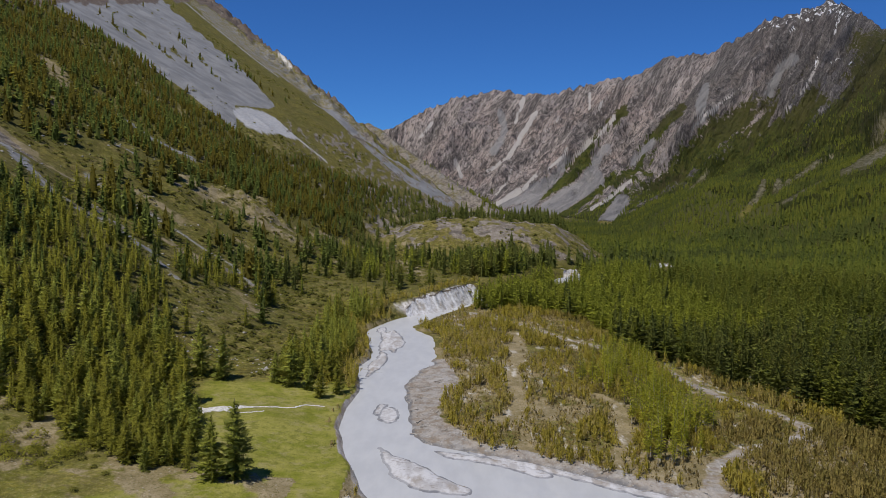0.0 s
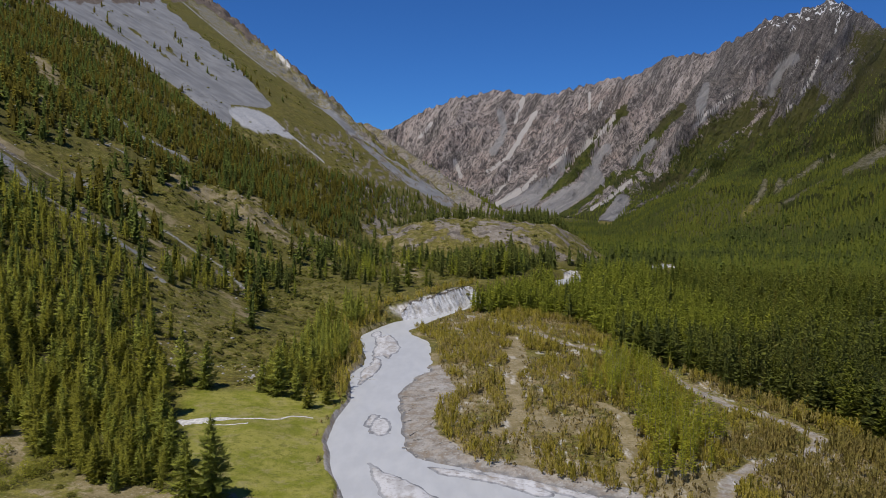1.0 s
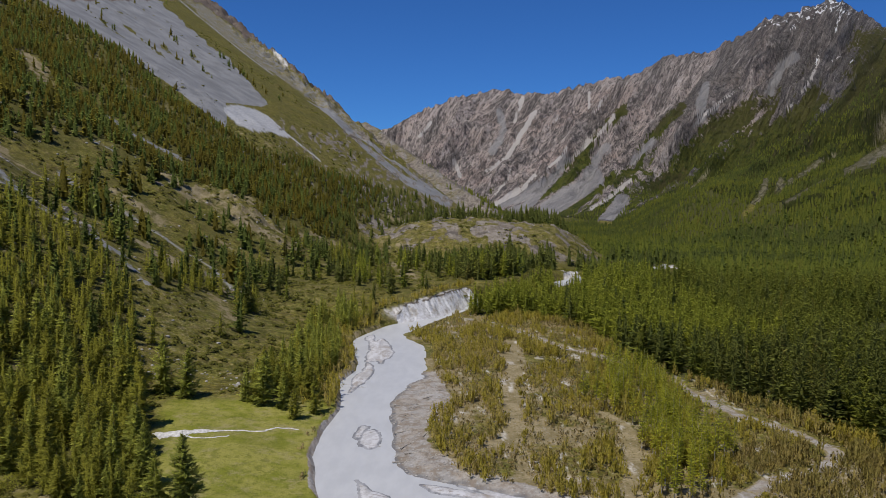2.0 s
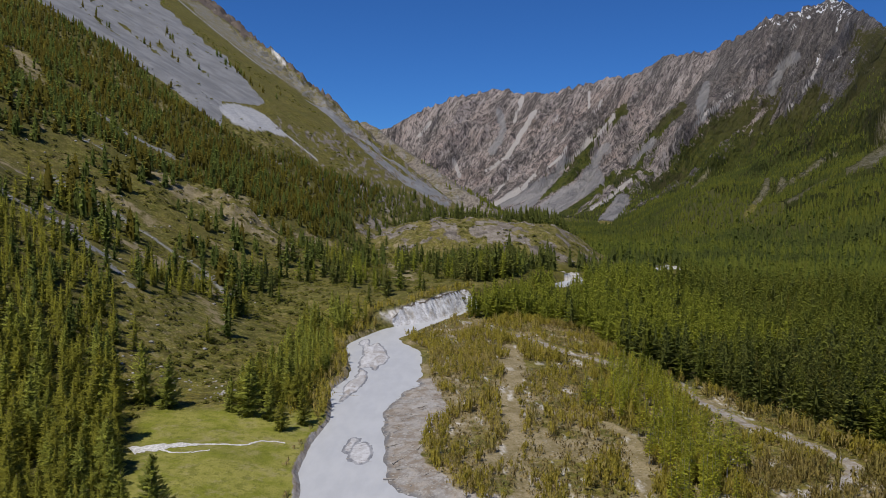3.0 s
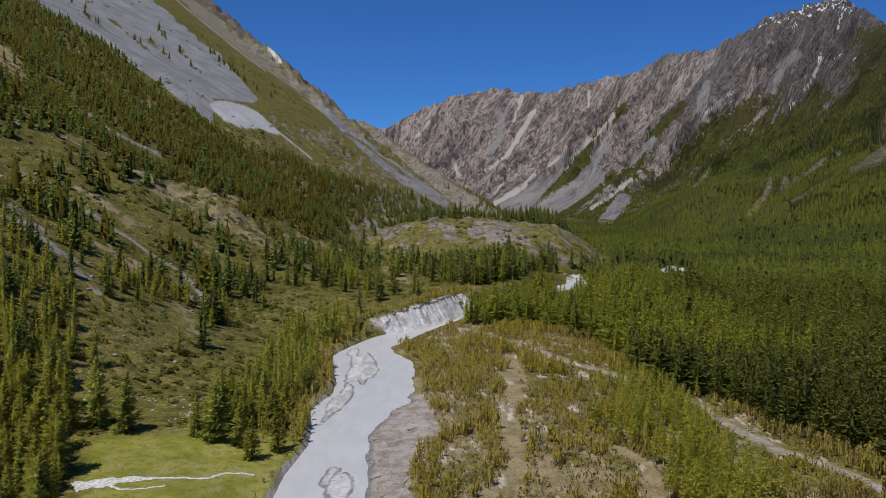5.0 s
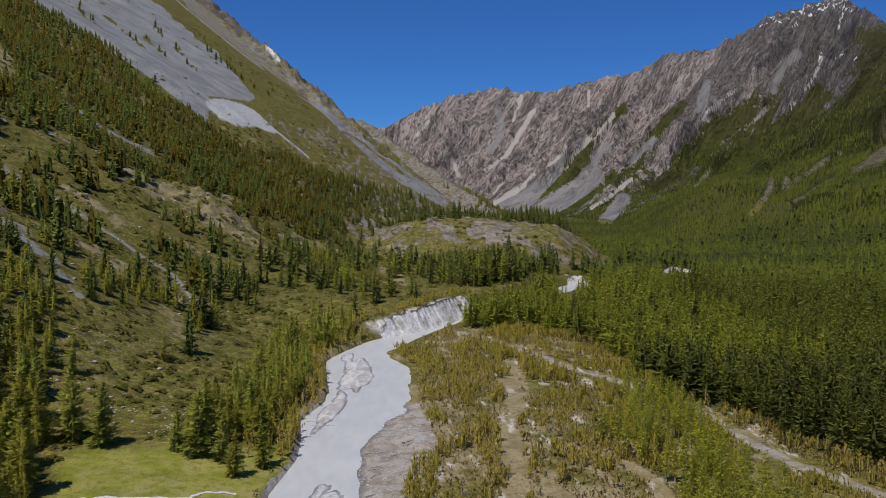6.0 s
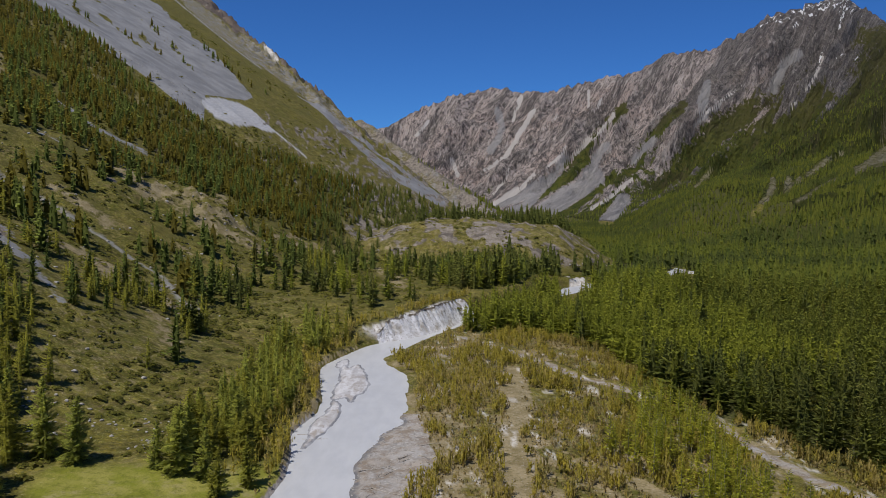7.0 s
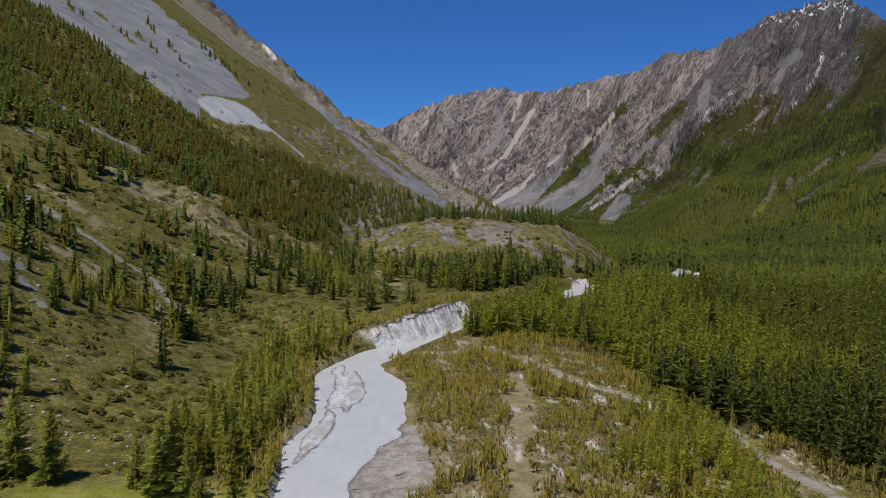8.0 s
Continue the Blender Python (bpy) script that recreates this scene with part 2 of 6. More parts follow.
def foliage_material(name, dark, light, brown, glow=0.25, gap=0.4, grain=6.5, dry=0.86, rust=0.0):
    """Needles or small leaves: the tint runs from tree to tree, tips are lighter, and a fine grain leaves gaps between the twigs."""
    n = Nodes(name)
    tint = n.math("ADD", n.attr("tint"), n.tree.nodes.new("ShaderNodeObjectInfo").outputs["Random"])
    tint = n.math("FRACT", tint, 0.0)
    stand = n.noise(0.016, 4, 0.6)
    tint = n.math("ADD", n.math("MULTIPLY", tint, 0.62), n.ramp(stand, 0.4, 0.62, 0.0, 0.38))
    color = n.mix(n.ramp(tint, 0.0, 0.8, 0.15, 0.9), dark, light)
    color = n.mix(n.ramp(tint, dry, dry + 0.14, 0.0, 0.8), color, brown)
    if rust:
        color = n.mix(n.ramp(n.noise(0.022, 4, 0.6), 0.49, 0.6, 0.0, rust), color, brown)
    color = n.mix(n.ramp(n.noise(1.3, 3), 0.45, 0.75, 0.0, 0.3), color, light)
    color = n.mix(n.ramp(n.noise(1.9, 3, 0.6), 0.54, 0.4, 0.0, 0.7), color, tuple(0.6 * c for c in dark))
    color = n.mix(n.ramp(n.noise(3.1, 2, 0.6), 0.52, 0.64, 0.0, 0.6), color, tuple(1.2 * c for c in light))
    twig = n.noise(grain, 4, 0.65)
    # shade between twigs put into the colour: darker towards the gaps
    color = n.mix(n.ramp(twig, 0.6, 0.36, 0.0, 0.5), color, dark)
    n.finish(color, 0.8, None, spec=0.15)
    through_leaf = n.node("ShaderNodeVectorMath")
    through_leaf.operation = "SCALE"
    n.put(through_leaf.inputs[0], color), n.put(through_leaf.inputs["Scale"], 1.6)
    thin = n.node("ShaderNodeBsdfTranslucent", Color=through_leaf.outputs[0])
    leaf = n.node("ShaderNodeMixShader", Fac=glow)
    clear = n.node("ShaderNodeBsdfTransparent")
    both = n.node("ShaderNodeMixShader", Fac=n.math("LESS_THAN", twig, gap))
    out = n.tree.nodes["Material Output"]
    n.tree.links.new(n.bsdf.outputs[0], leaf.inputs[1])
    n.tree.links.new(thin.outputs[0], leaf.inputs[2])
    n.tree.links.new(leaf.outputs[0], both.inputs[1])
    n.tree.links.new(clear.outputs[0], both.inputs[2])
    n.tree.links.new(both.outputs[0], out.inputs["Surface"])
    return n.mat


def plain_material(name, a, b, scale, rough=0.9, bump=0.0):
    n = Nodes(name)
    f = n.noise(scale, 5, 0.6)
    return n.finish(n.mix(n.ramp(f, 0.3, 0.7), a, b), rough, f if bump else None, bump, 0.6)


TERRAIN, MOUNTAIN, WATER = ground_material(), mountain_material(), water_material()
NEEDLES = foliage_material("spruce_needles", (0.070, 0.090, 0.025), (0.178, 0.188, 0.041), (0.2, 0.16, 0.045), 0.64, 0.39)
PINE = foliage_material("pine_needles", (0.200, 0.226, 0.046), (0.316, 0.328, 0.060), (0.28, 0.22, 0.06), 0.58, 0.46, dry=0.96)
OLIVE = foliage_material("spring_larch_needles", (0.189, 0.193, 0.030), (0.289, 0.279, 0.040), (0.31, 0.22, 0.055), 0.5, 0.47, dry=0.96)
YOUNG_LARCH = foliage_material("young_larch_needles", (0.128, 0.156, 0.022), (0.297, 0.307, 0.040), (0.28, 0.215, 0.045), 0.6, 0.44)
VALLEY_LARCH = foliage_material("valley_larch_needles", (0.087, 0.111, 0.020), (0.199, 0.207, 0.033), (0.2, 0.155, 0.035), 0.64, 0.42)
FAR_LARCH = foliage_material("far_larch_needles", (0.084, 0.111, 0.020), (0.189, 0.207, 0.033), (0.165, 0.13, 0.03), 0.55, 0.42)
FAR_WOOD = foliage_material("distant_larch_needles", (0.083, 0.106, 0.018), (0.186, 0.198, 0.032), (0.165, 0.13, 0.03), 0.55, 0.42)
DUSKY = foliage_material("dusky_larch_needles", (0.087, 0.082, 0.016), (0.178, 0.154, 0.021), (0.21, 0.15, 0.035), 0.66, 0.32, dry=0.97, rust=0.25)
# darker far needles that carry the shade of the flank's ridges
SHADED_LARCH = foliage_material("shaded_larch_needles", (0.055, 0.075, 0.020), (0.132, 0.150, 0.033), (0.14, 0.12, 0.035), 0.55, 0.4)
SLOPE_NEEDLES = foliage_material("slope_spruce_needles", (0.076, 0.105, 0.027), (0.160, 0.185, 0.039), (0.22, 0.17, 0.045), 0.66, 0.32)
STRAW = foliage_material("dry_grass_blades", (0.23, 0.185, 0.08), (0.38, 0.305, 0.145), (0.24, 0.22, 0.05), 0.5, 0.3)
BIRCH = foliage_material("birch_leaves", (0.270, 0.296, 0.035), (0.521, 0.488, 0.063), (0.28, 0.21, 0.06), 0.55, 0.38)
WILLOW = foliage_material("willow_leaves", (0.219, 0.197, 0.032), (0.435, 0.359, 0.070), (0.36, 0.29, 0.15), 0.55, 0.36, dry=0.52)
BRUSH = foliage_material("bare_brush_twigs", (0.190, 0.150, 0.049), (0.307, 0.248, 0.075), (0.17, 0.155, 0.035), 0.4, 0.42, dry=0.45)
JUNIPER = foliage_material("juniper_needles", (0.098, 0.106, 0.021), (0.190, 0.178, 0.034), (0.17, 0.13, 0.045), 0.5, 0.36)
BARK = plain_material("bark", (0.1, 0.08, 0.065), (0.2, 0.17, 0.14), 6.0)
PALE_BARK = plain_material("pale_bark", (0.4, 0.38, 0.34), (0.25, 0.22, 0.19), 3.0)
WHITE_GRAVEL = plain_material("white_gravel", (0.3, 0.29, 0.27), (0.62, 0.61, 0.59), 2.2)
DRIFTWOOD = plain_material("driftwood", (0.4, 0.37, 0.33), (0.2, 0.18, 0.155), 4.0)
BOULDER = plain_material("boulder_stone", (0.2, 0.19, 0.175), (0.36, 0.345, 0.32), 1.5)


# ---- noise on arrays ----
def lattice(ix, iy, seed):
    h = (ix.astype(np.int64) * 374761393 + iy.astype(np.int64) * 668265263 + seed * 2147483647) & 0xFFFFFFFF
    h = ((h ^ (h >> 13)) * 1274126177) & 0xFFFFFFFF
    return ((h ^ (h >> 16)) & 0xFFFF) / 65535.0


def value_noise(x, y, seed=0):
    ix, iy = np.floor(x), np.floor(y)
    fx, fy = x - ix, y - iy
    fx, fy = fx * fx * fx * (fx * (fx * 6 - 15) + 10), fy * fy * fy * (fy * (fy * 6 - 15) + 10)
    a, b = lattice(ix, iy, seed), lattice(ix + 1, iy, seed)
    c, d = lattice(ix, iy + 1, seed), lattice(ix + 1, iy + 1, seed)
    return (a + (b - a) * fx) * (1 - fy) + (c + (d - c) * fx) * fy


def fbm(x, y, octaves=4, seed=0, gain=0.5):
    total, amp, norm = 0.0, 1.0, 0.0
    for o in range(octaves):
        c, s = math.cos(0.6 * o), math.sin(0.6 * o)
        total = total + amp * value_noise((x * c - y * s) * 2 ** o + 17.3 * o, (x * s + y * c) * 2 ** o, seed + o)
        norm, amp = norm + amp, amp * gain
    return total / norm


def ridged(x, y, octaves=4, seed=0, gain=0.5):
    total, amp, norm = 0.0, 1.0, 0.0
    for o in range(octaves):
        total = total + amp * (1 - np.abs(2 * value_noise(x * 2 ** o + 9.1 * o, y * 2 ** o, seed + o) - 1))
        norm, amp = norm + amp, amp * gain
    return total / norm


def step(a, b, v):
    t = np.clip((v - a) / (b - a), 0, 1)
    return t * t * (3 - 2 * t)


def softmax2(a, b, k):
    return k * np.logaddexp(a / k, b / k)


# ---- the river's banks, in plan ----
LEFT_BANK = [(60, 96), (20, 104), (-4, 113), (-13, 122), (-16, 131), (-20.5, 146), (-23.3, 165), (-22.7, 189), (-26, 209),
             (-24, 228), (-29.5, 259), (-28.5, 271), (-21, 294), (-9.8, 306.5), (1, 323), (10, 345), (34, 392), (60, 446), (133, 541), (152, 580)]
RIGHT_BANK = [(60, 121), (37, 128), (26.8, 134), (16, 139.8), (3, 145), (-6, 149), (-9, 160), (-11, 184), (-10.5, 202), (-6, 219),
              (-5.6, 232), (-7.1, 256), (-14.3, 272), (-12.5, 283), (-3, 309), (8, 334), (25, 368), (45, 402), (75, 446), (142, 537), (155, 579)]


def spline(points, per=8):
    """A smooth line through plan points."""
    p = np.array([points[0], *points, points[-1]], float)
    out = []
    for i in range(1, len(p) - 2):
        for t in np.linspace(0, 1, per, endpoint=False):
            a, b, c, d = p[i - 1], p[i], p[i + 1], p[i + 2]
            out.append(0.5 * (2 * b + (c - a) * t + (2 * a - 5 * b + 4 * c - d) * t ** 2 + (3 * b - 3 * c + d - a) * t ** 3))
    return np.array(out + [p[-2]])


def distance_to(line, x, y):
    best = np.full(x.shape, 1e9)
    for (ax, ay), (bx, by) in zip(line[:-1], line[1:]):
        dx, dy = bx - ax, by - ay
        t = np.clip(((x - ax) * dx + (y - ay) * dy) / max(dx * dx + dy * dy, 1e-9), 0, 1)
        best = np.minimum(best, np.hypot(x - ax - t * dx, y - ay - t * dy))
    return best


def inside(ring, x, y):
    hit = np.zeros(x.shape, bool)
    for (ax, ay), (bx, by) in zip(ring, np.roll(ring, -1, 0)):
        if ay != by:
            hit ^= ((ay > y) != (by > y)) & (x < (bx - ax) * (y - ay) / (by - ay) + ax)
    return hit


BANK_L, BANK_R = spline(LEFT_BANK, 7), spline(RIGHT_BANK, 9)
for bank, wander, seed in ((BANK_L, 1.4, 15), (BANK_R, 3.4, 16)):   # frayed edges
    bank[:, 0] += (fbm(bank[:, 1] / 6, bank[:, 0] / 6, 4, seed, 0.6) - 0.5) * wander * step(125, 150, bank[:, 1]) * step(300, 280, bank[:, 1])
RIVER = np.vstack([BANK_L, BANK_R[::-1]])


def signed_river(x, y):
    """Metres from the river's edge: negative in the water."""
    out = np.full(x.shape, 200.0)
    near = (np.abs(x) < 260) & (y > 60) & (y < 800)
    px, py = x[near], y[near]
    wet = inside(RIVER, px, py)
    d = np.minimum(distance_to(BANK_L, px, py), distance_to(BANK_R, px, py))
    out[near] = np.where(wet, -d, d)
    return out


BARS = {"head": [(-26.0, 266.1), (-26.0, 271.3), (-24.6, 275.3), (-23.6, 270.0), (-24.4, 264.1)],
        "upper": [(-24.7, 269.9), (-22.7, 264.2), (-20.9, 268.7), (-18.5, 261.0), (-16.4, 251.3), (-15.5, 246.5), (-16.1, 239.6), (-17.1, 236.8), (-17.7, 231.6), (-19.3, 235.1), (-22.0, 233.9), (-23.0, 244.9), (-22.8, 250.9), (-24.2, 260.6)],
        "tail": [(-21.6, 232.9), (-19.8, 229.0), (-18.8, 221.9), (-19.2, 216.2), (-19.8, 211.3), (-21.1, 206.6), (-22.0, 201.8), (-22.3, 200.8), (-22.2, 205.4), (-22.7, 209.2), (-23.2, 213.1), (-22.8, 218.6), (-21.7, 223.1)],
        "streak": [(-17.0, 170.9), (-15.7, 175.5), (-15.1, 171.9), (-15.8, 166.7)],
        "middle": [(-15.5, 164.3), (-15.3, 171.0), (-13.1, 172.0), (-11.6, 167.0), (-11.7, 162.9), (-13.5, 161.3)],
        "lower": [(-13.5, 145.6), (-11.3, 142.0), (-8.0, 139.2), (-3.9, 133.9), (-0.0, 129.4), (2.9, 126.7), (1.8, 124.7), (-1.8, 125.0), (-5.4, 126.0), (-9.4, 131.0), (-11.4, 137.6)],
        "spit": [(-2.9, 144.3), (0.5, 143.7), (7.2, 141.8), (12.0, 139.8), (17.2, 135.8), (14.7, 134.4), (9.4, 138.3), (3.8, 140.2), (-0.3, 141.2)],
        "shore": [(3, 145), (16, 139.8), (30, 131.8), (40, 127), (33, 127.5), (18, 136), (8, 141)]}
CHANNEL = [(36, 260), (46, 249), (55, 235), (60, 222), (62.5, 208), (66, 194), (71, 183), (76.5, 172), (71, 163), (61, 155.5), (54.5, 150), (48.5, 142), (43.8, 133), (42, 124)]
FOOTPATH = [(8, 308), (18.2, 292.5), (27.3, 277.7), (33, 266.6), (36, 260)]
TRACK = [(20, 266), (19, 246), (18, 228), (14.5, 196), (15.5, 180), (11, 162)]
TRACK_EAST = [(20, 196), (29, 193), (35, 186), (37.5, 173), (33, 155), (29, 137)]
BEACH = [(-6.2, 222.3), (-8.7, 206.6), (-11.5, 197.7), (-11.0, 178.6), (-9.1, 163.1), (-7.8, 151.5), (-4.8, 147.8), (-0.4, 147.2), (4.8, 146.8), (2.7, 150.2), (-0.1, 156.6), (-1.6, 163.8), (-2.8, 171.9), (-2.0, 183.3), (2.1, 194.9), (0.0, 204.0), (-2.8, 219.7)]
STREAM = [(-51, 157.5), (-46.5, 160.7), (-40, 163), (-34, 164.3), (-31.6, 167), (-27.4, 168)]


SCREE_STRIPE = [(-157, 334), (-149, 333), (-139, 333), (-127, 332), (-113, 328), (-101, 320), (-90, 316), (-80, 299), (-74, 297)]
# Grey rubble, and bare brown soil, on the lower western slope: half width, then the line
RUBBLE = [(3.0, (-164, 284), (-149, 271), (-141, 269), (-130, 261)), (2.5, (-122, 260), (-118, 272), (-111, 263), (-104, 257)), (1.5, (-101, 259), (-94, 250), (-86, 239)), (4, (-202, 477), (-190, 470), (-178, 466)), (3, (-177, 470), (-160, 473)), (1.0, (-170, 385), (-161, 388))]
BARE_SOIL = [(6, (-260, 497), (-246, 484), (-224, 448)), (6, (-122, 384), (-114, 400), (-116, 440), (-117, 472)), (7, (-108, 392), (-97, 402)), (4.5, (-98, 386), (-84, 391), (-76, 397)), (5, (-90, 454), (-78, 470), (-66, 484)),
             (4, (-139, 346), (-120, 343)), (3, (-75, 268), (-64, 250)), (4.5, (-32, 449), (-24, 415), (-19, 378))]

# Gullies on the far faces: width, then bearing and depth below the level line of the table, top to bottom
PALE_GULLIES = [(3, (922, 175), (915, 195), (908, 218)), (4, (945, 200), (925, 230), (912, 255), (893, 280)), (3, (893, 280), (875, 295), (860, 303)),
                (2.5, (985, 210), (960, 235)), (2.5, (1003, 260), (985, 285), (965, 300)), (2.5, (905, 300), (895, 320), (875, 345)),
                (3, (945, 310), (925, 335), (895, 355)), (4, (915, 335), (890, 355), (868, 365)), (3.5, (1085, 205), (1060, 235), (1030, 262), (1005, 285))]
PALE_GULLIES += [(2.5, (1060, 180), (1048, 200)), (2.5, (1040, 165), (1036, 195)), (2.5, (1300, 155), (1270, 180), (1228, 213)), (3, (1115, 318), (1085, 345), (1045, 370)),
                (2.5, (1435, 110), (1425, 140), (1405, 170), (1380, 200)), (5, (1568, 218), (1552, 234)), (6, (1568, 264), (1550, 274), (1532, 286)), (4, (802, 283), (813, 313)), (3, (761, 218), (742, 242))]
TALUS_TURF = [(4, (284, 81), (318, 112)), (5, (295, 62), (346, 108)), (1.5, (215, 45), (287, 103)), (4, (356, 124), (372, 137)), (1.5, (180, 45), (215, 67)), (1, (150, 18), (200, 56)), (1, (190, 18), (262, 40)), (1, (230, 2), (275, 42))]
TAN_SLIPS = [(6, (1352, 322), (1345, 350), (1318, 380)), (4, (1253, 303), (1222, 335)), (12, (1568, 205), (1550, 222), (1545, 240)), (12, (1568, 262), (1545, 275), (1525, 288)), (6, (1520, 290), (1490, 305)),
             (6, (1378, 320), (1375, 342)), (5, (1470, 275), (1440, 290), (1412, 312)), (4, (1400, 318), (1380, 335)), (3, (1460, 318), (1420, 340), (1380, 362))]
GREY_GULLIES = [(9, (1000, 285), (980, 310), (960, 335), (930, 365), (905, 378)), (9, (1068, 262), (1050, 290), (1035, 315), (1005, 345)), (17, (1050, 318), (1010, 345), (970, 372)),
                (8, (960, 320), (925, 350), (885, 362)), (13, (1100, 355), (1085, 375), (1070, 395)), (9, (1395, 103), (1370, 125), (1350, 165)), (9, (1240, 155), (1232, 190)),
                (6, (880, 196), (889, 229), (870, 270)), (6, (1150, 250), (1115, 290)), (5, (1260, 190), (1220, 225))]
GREEN_STRIPS = [(8, (1100, 195), (1060, 235), (1020, 285), (985, 305), (960, 325)), (9, (1035, 285), (1000, 318), (955, 345), (930, 360)), (7, (1085, 310), (1040, 350), (1000, 378), (985, 385)),
                (9, (1100, 335), (1060, 370), (1020, 395)), (7, (1140, 260), (1120, 300), (1090, 325)), (8, (1200, 190), (1170, 220), (1130, 265))]

FLANK_RIDGES = [(((1180, 418), (1262, 388), (1314, 350), (1359, 312), (1413, 286), (1450, 262), (1500, 245), (1560, 215), (1640, 180)), 15),
                (((1110, 424), (1247, 407), (1314, 387), (1359, 364), (1404, 335), (1449, 308), (1494, 283), (1568, 243), (1640, 205)), 17),
                (((1160, 436), (1269, 416), (1359, 389), (1436, 367), (1494, 340), (1568, 304), (1640, 270)), 13),
                (((1250, 450), (1350, 424), (1450, 395), (1517, 362), (1568, 340), (1640, 305)), 9)]


def near_gullies(table, u, py, wobble):
    out = np.zeros(u.shape)
    own = (u > 650) & (u < 1640)
    for wide, *line in table:
        d = distance_to(np.array(line, float), u[own] + wobble[own] * 9, py[own])
        out[own] = np.maximum(out[own], np.clip(0.55 + (wide * 0.95 - d) * 0.11, 0, 1))
    return out


# ---- the shape of the land ----
def slope_foot(y):
    """Where the western slope meets the valley."""
    return np.interp(y, [-400, 0, 120, 185, 240, 330, 394, 450, 560, 660, 850, 1300, 1700, 2600],
                     [-150, -105, -82, -62, -47, -60, -36, -42, -12, 32, 88, 216, 330, 560])


def river_level(x, y):
    return 0.012 * (np.clip(y, -200, 450) - 190) - 0.042 * np.clip(x + 4, 0, 80) * (1 - step(200, 300, y))


def bearing(x, y):
    """Sideways place as seen from the valley mouth, in the units of the ridge tables below."""
    return 805 + 1366 * (x - 2) / np.maximum(y - 30, 120)


RIDGE_U = [300, 560, 640, 690, 745, 790, 840, 880, 920, 960, 1040, 1110, 1180, 1240, 1300, 1340, 1395, 1452, 1482, 1515, 1568, 1700, 1900, 2400]
RIDGE_P = [330, 250, 236, 228, 196, 181, 168, 160, 168, 167, 152, 136, 106, 96, 74, 44, 30, 10, 20, 40, 72, 130, 220, 260]
RIDGE_D = [4000, 3800, 3600, 3500, 3550, 3600, 3650, 3700, 3600, 3500, 3400, 3300, 3200, 3100, 3000, 2900, 2850, 2800, 2790, 2760, 2600, 2200, 1900, 1500]
FOOT_U = [300, 700, 860, 950, 1000, 1090, 1250, 1400, 1568, 1800, 2400]
FOOT_D = [2700, 2500, 2350, 2000, 1700, 1350, 1000, 780, 540, 420, 330]


def far_mountain(x, y):
    """Height of the ridge that closes the valley and runs along its eastern side, with t up its face and the line of its ribs."""
    u = bearing(x, y)
    crest_d, foot_d = np.interp(u, RIDGE_U, RIDGE_D), np.interp(u, FOOT_U, FOOT_D)
    level = 361 + 0.012 * (u - 784)
    crest_z = 44.5 + crest_d * (level - np.interp(u, RIDGE_U, RIDGE_P)) / 1366
    t = (y - foot_d) / (crest_d - foot_d)
    rise = np.clip(t, 0, 1)
    power = np.interp(u, [800, 1000, 1300, 1568], [1.15, 1.25, 1.6, 1.7])
    z = (crest_z + 25) * rise ** power - 25
    up = (z - 44.5) / np.maximum(y, 300) * 1366
    lean = np.interp(u, [700, 950, 1300, 1500], [0.5, 1.0, 1.05, 0.85])
    rib = u - lean * up
    rough = ridged(rib / 95, up / 420, 5, 3, 0.55) - 0.72
    fine = ridged(rib / 26 + up / 190, up / 90, 4, 11, 0.55) - 0.8
    grit = ridged(rib / 9 + up / 60, up / 30, 3, 17, 0.6) - 0.8
    strength = step(0.1, 0.55, rise) * (1 - step(0.87, 1.0, rise))
    grit = grit * np.interp(u, [1380, 1480], [1, 0.25])
    z = z + strength * (rough * 230 * np.interp(u, [1300, 1450], [1, 0.6]) + fine * 125 + grit * 42)
    jag = (fbm(u / 6, u * 0, 3, 41) - 0.5) * 32 + (fbm(u / 40, u * 0, 3, 43) - 0.5) * 16
    z = z + jag * step(0.86, 1.0, rise) * step(680, 760, u)
    z = z - np.maximum(t - 1, 0) * 1500
    return z, t, rib, up


def west_slope(x, y):
    """The planar talus slope in the west, cut off along a spur that comes down to the valley."""
    z = 0.55 * (slope_foot(y) - x)
    along = (x - 9) * -0.52 + (y - 820) * 0.855
    d = (x - 9) * 0.855 + (y - 820) * 0.52 + (fbm(along / 60, along * 0, 4, 5) - 0.5) * 22
    z = z - 0.85 * np.maximum(d, 0)
    down = 0.96 * x - 0.28 * y
    wave = (ridged((y + 0.5 * x) / 130, down / 600, 4, 21) - 0.55) * 26
    rough = (fbm(x / 22, y / 22, 4, 8) - 0.5) * 7 * (1 - 0.75 * step(600, 700, y))
    crag = (ridged(x / 30, y / 30, 5, 25, 0.68) - 0.6) * (18 + 22 * step(-120, -200, x)) * step(-90, -20, d) * step(40, 120, z)
    return z + step(8, 60, z) * (wave * step(20, 150, z) * (1 - 0.7 * step(600, 700, y)) + rough) + crag, d


def second_spur(x, y):
    s = (x - 49) * -0.469 + (y - 1250) * 0.883
    d = (x - 49) * 0.883 + (y - 1250) * 0.469
    return 47 + 0.334 * np.minimum(s, 520) - 0.6 * np.abs(d) + (fbm(s / 50, d / 50, 4, 9) - 0.5) * 16


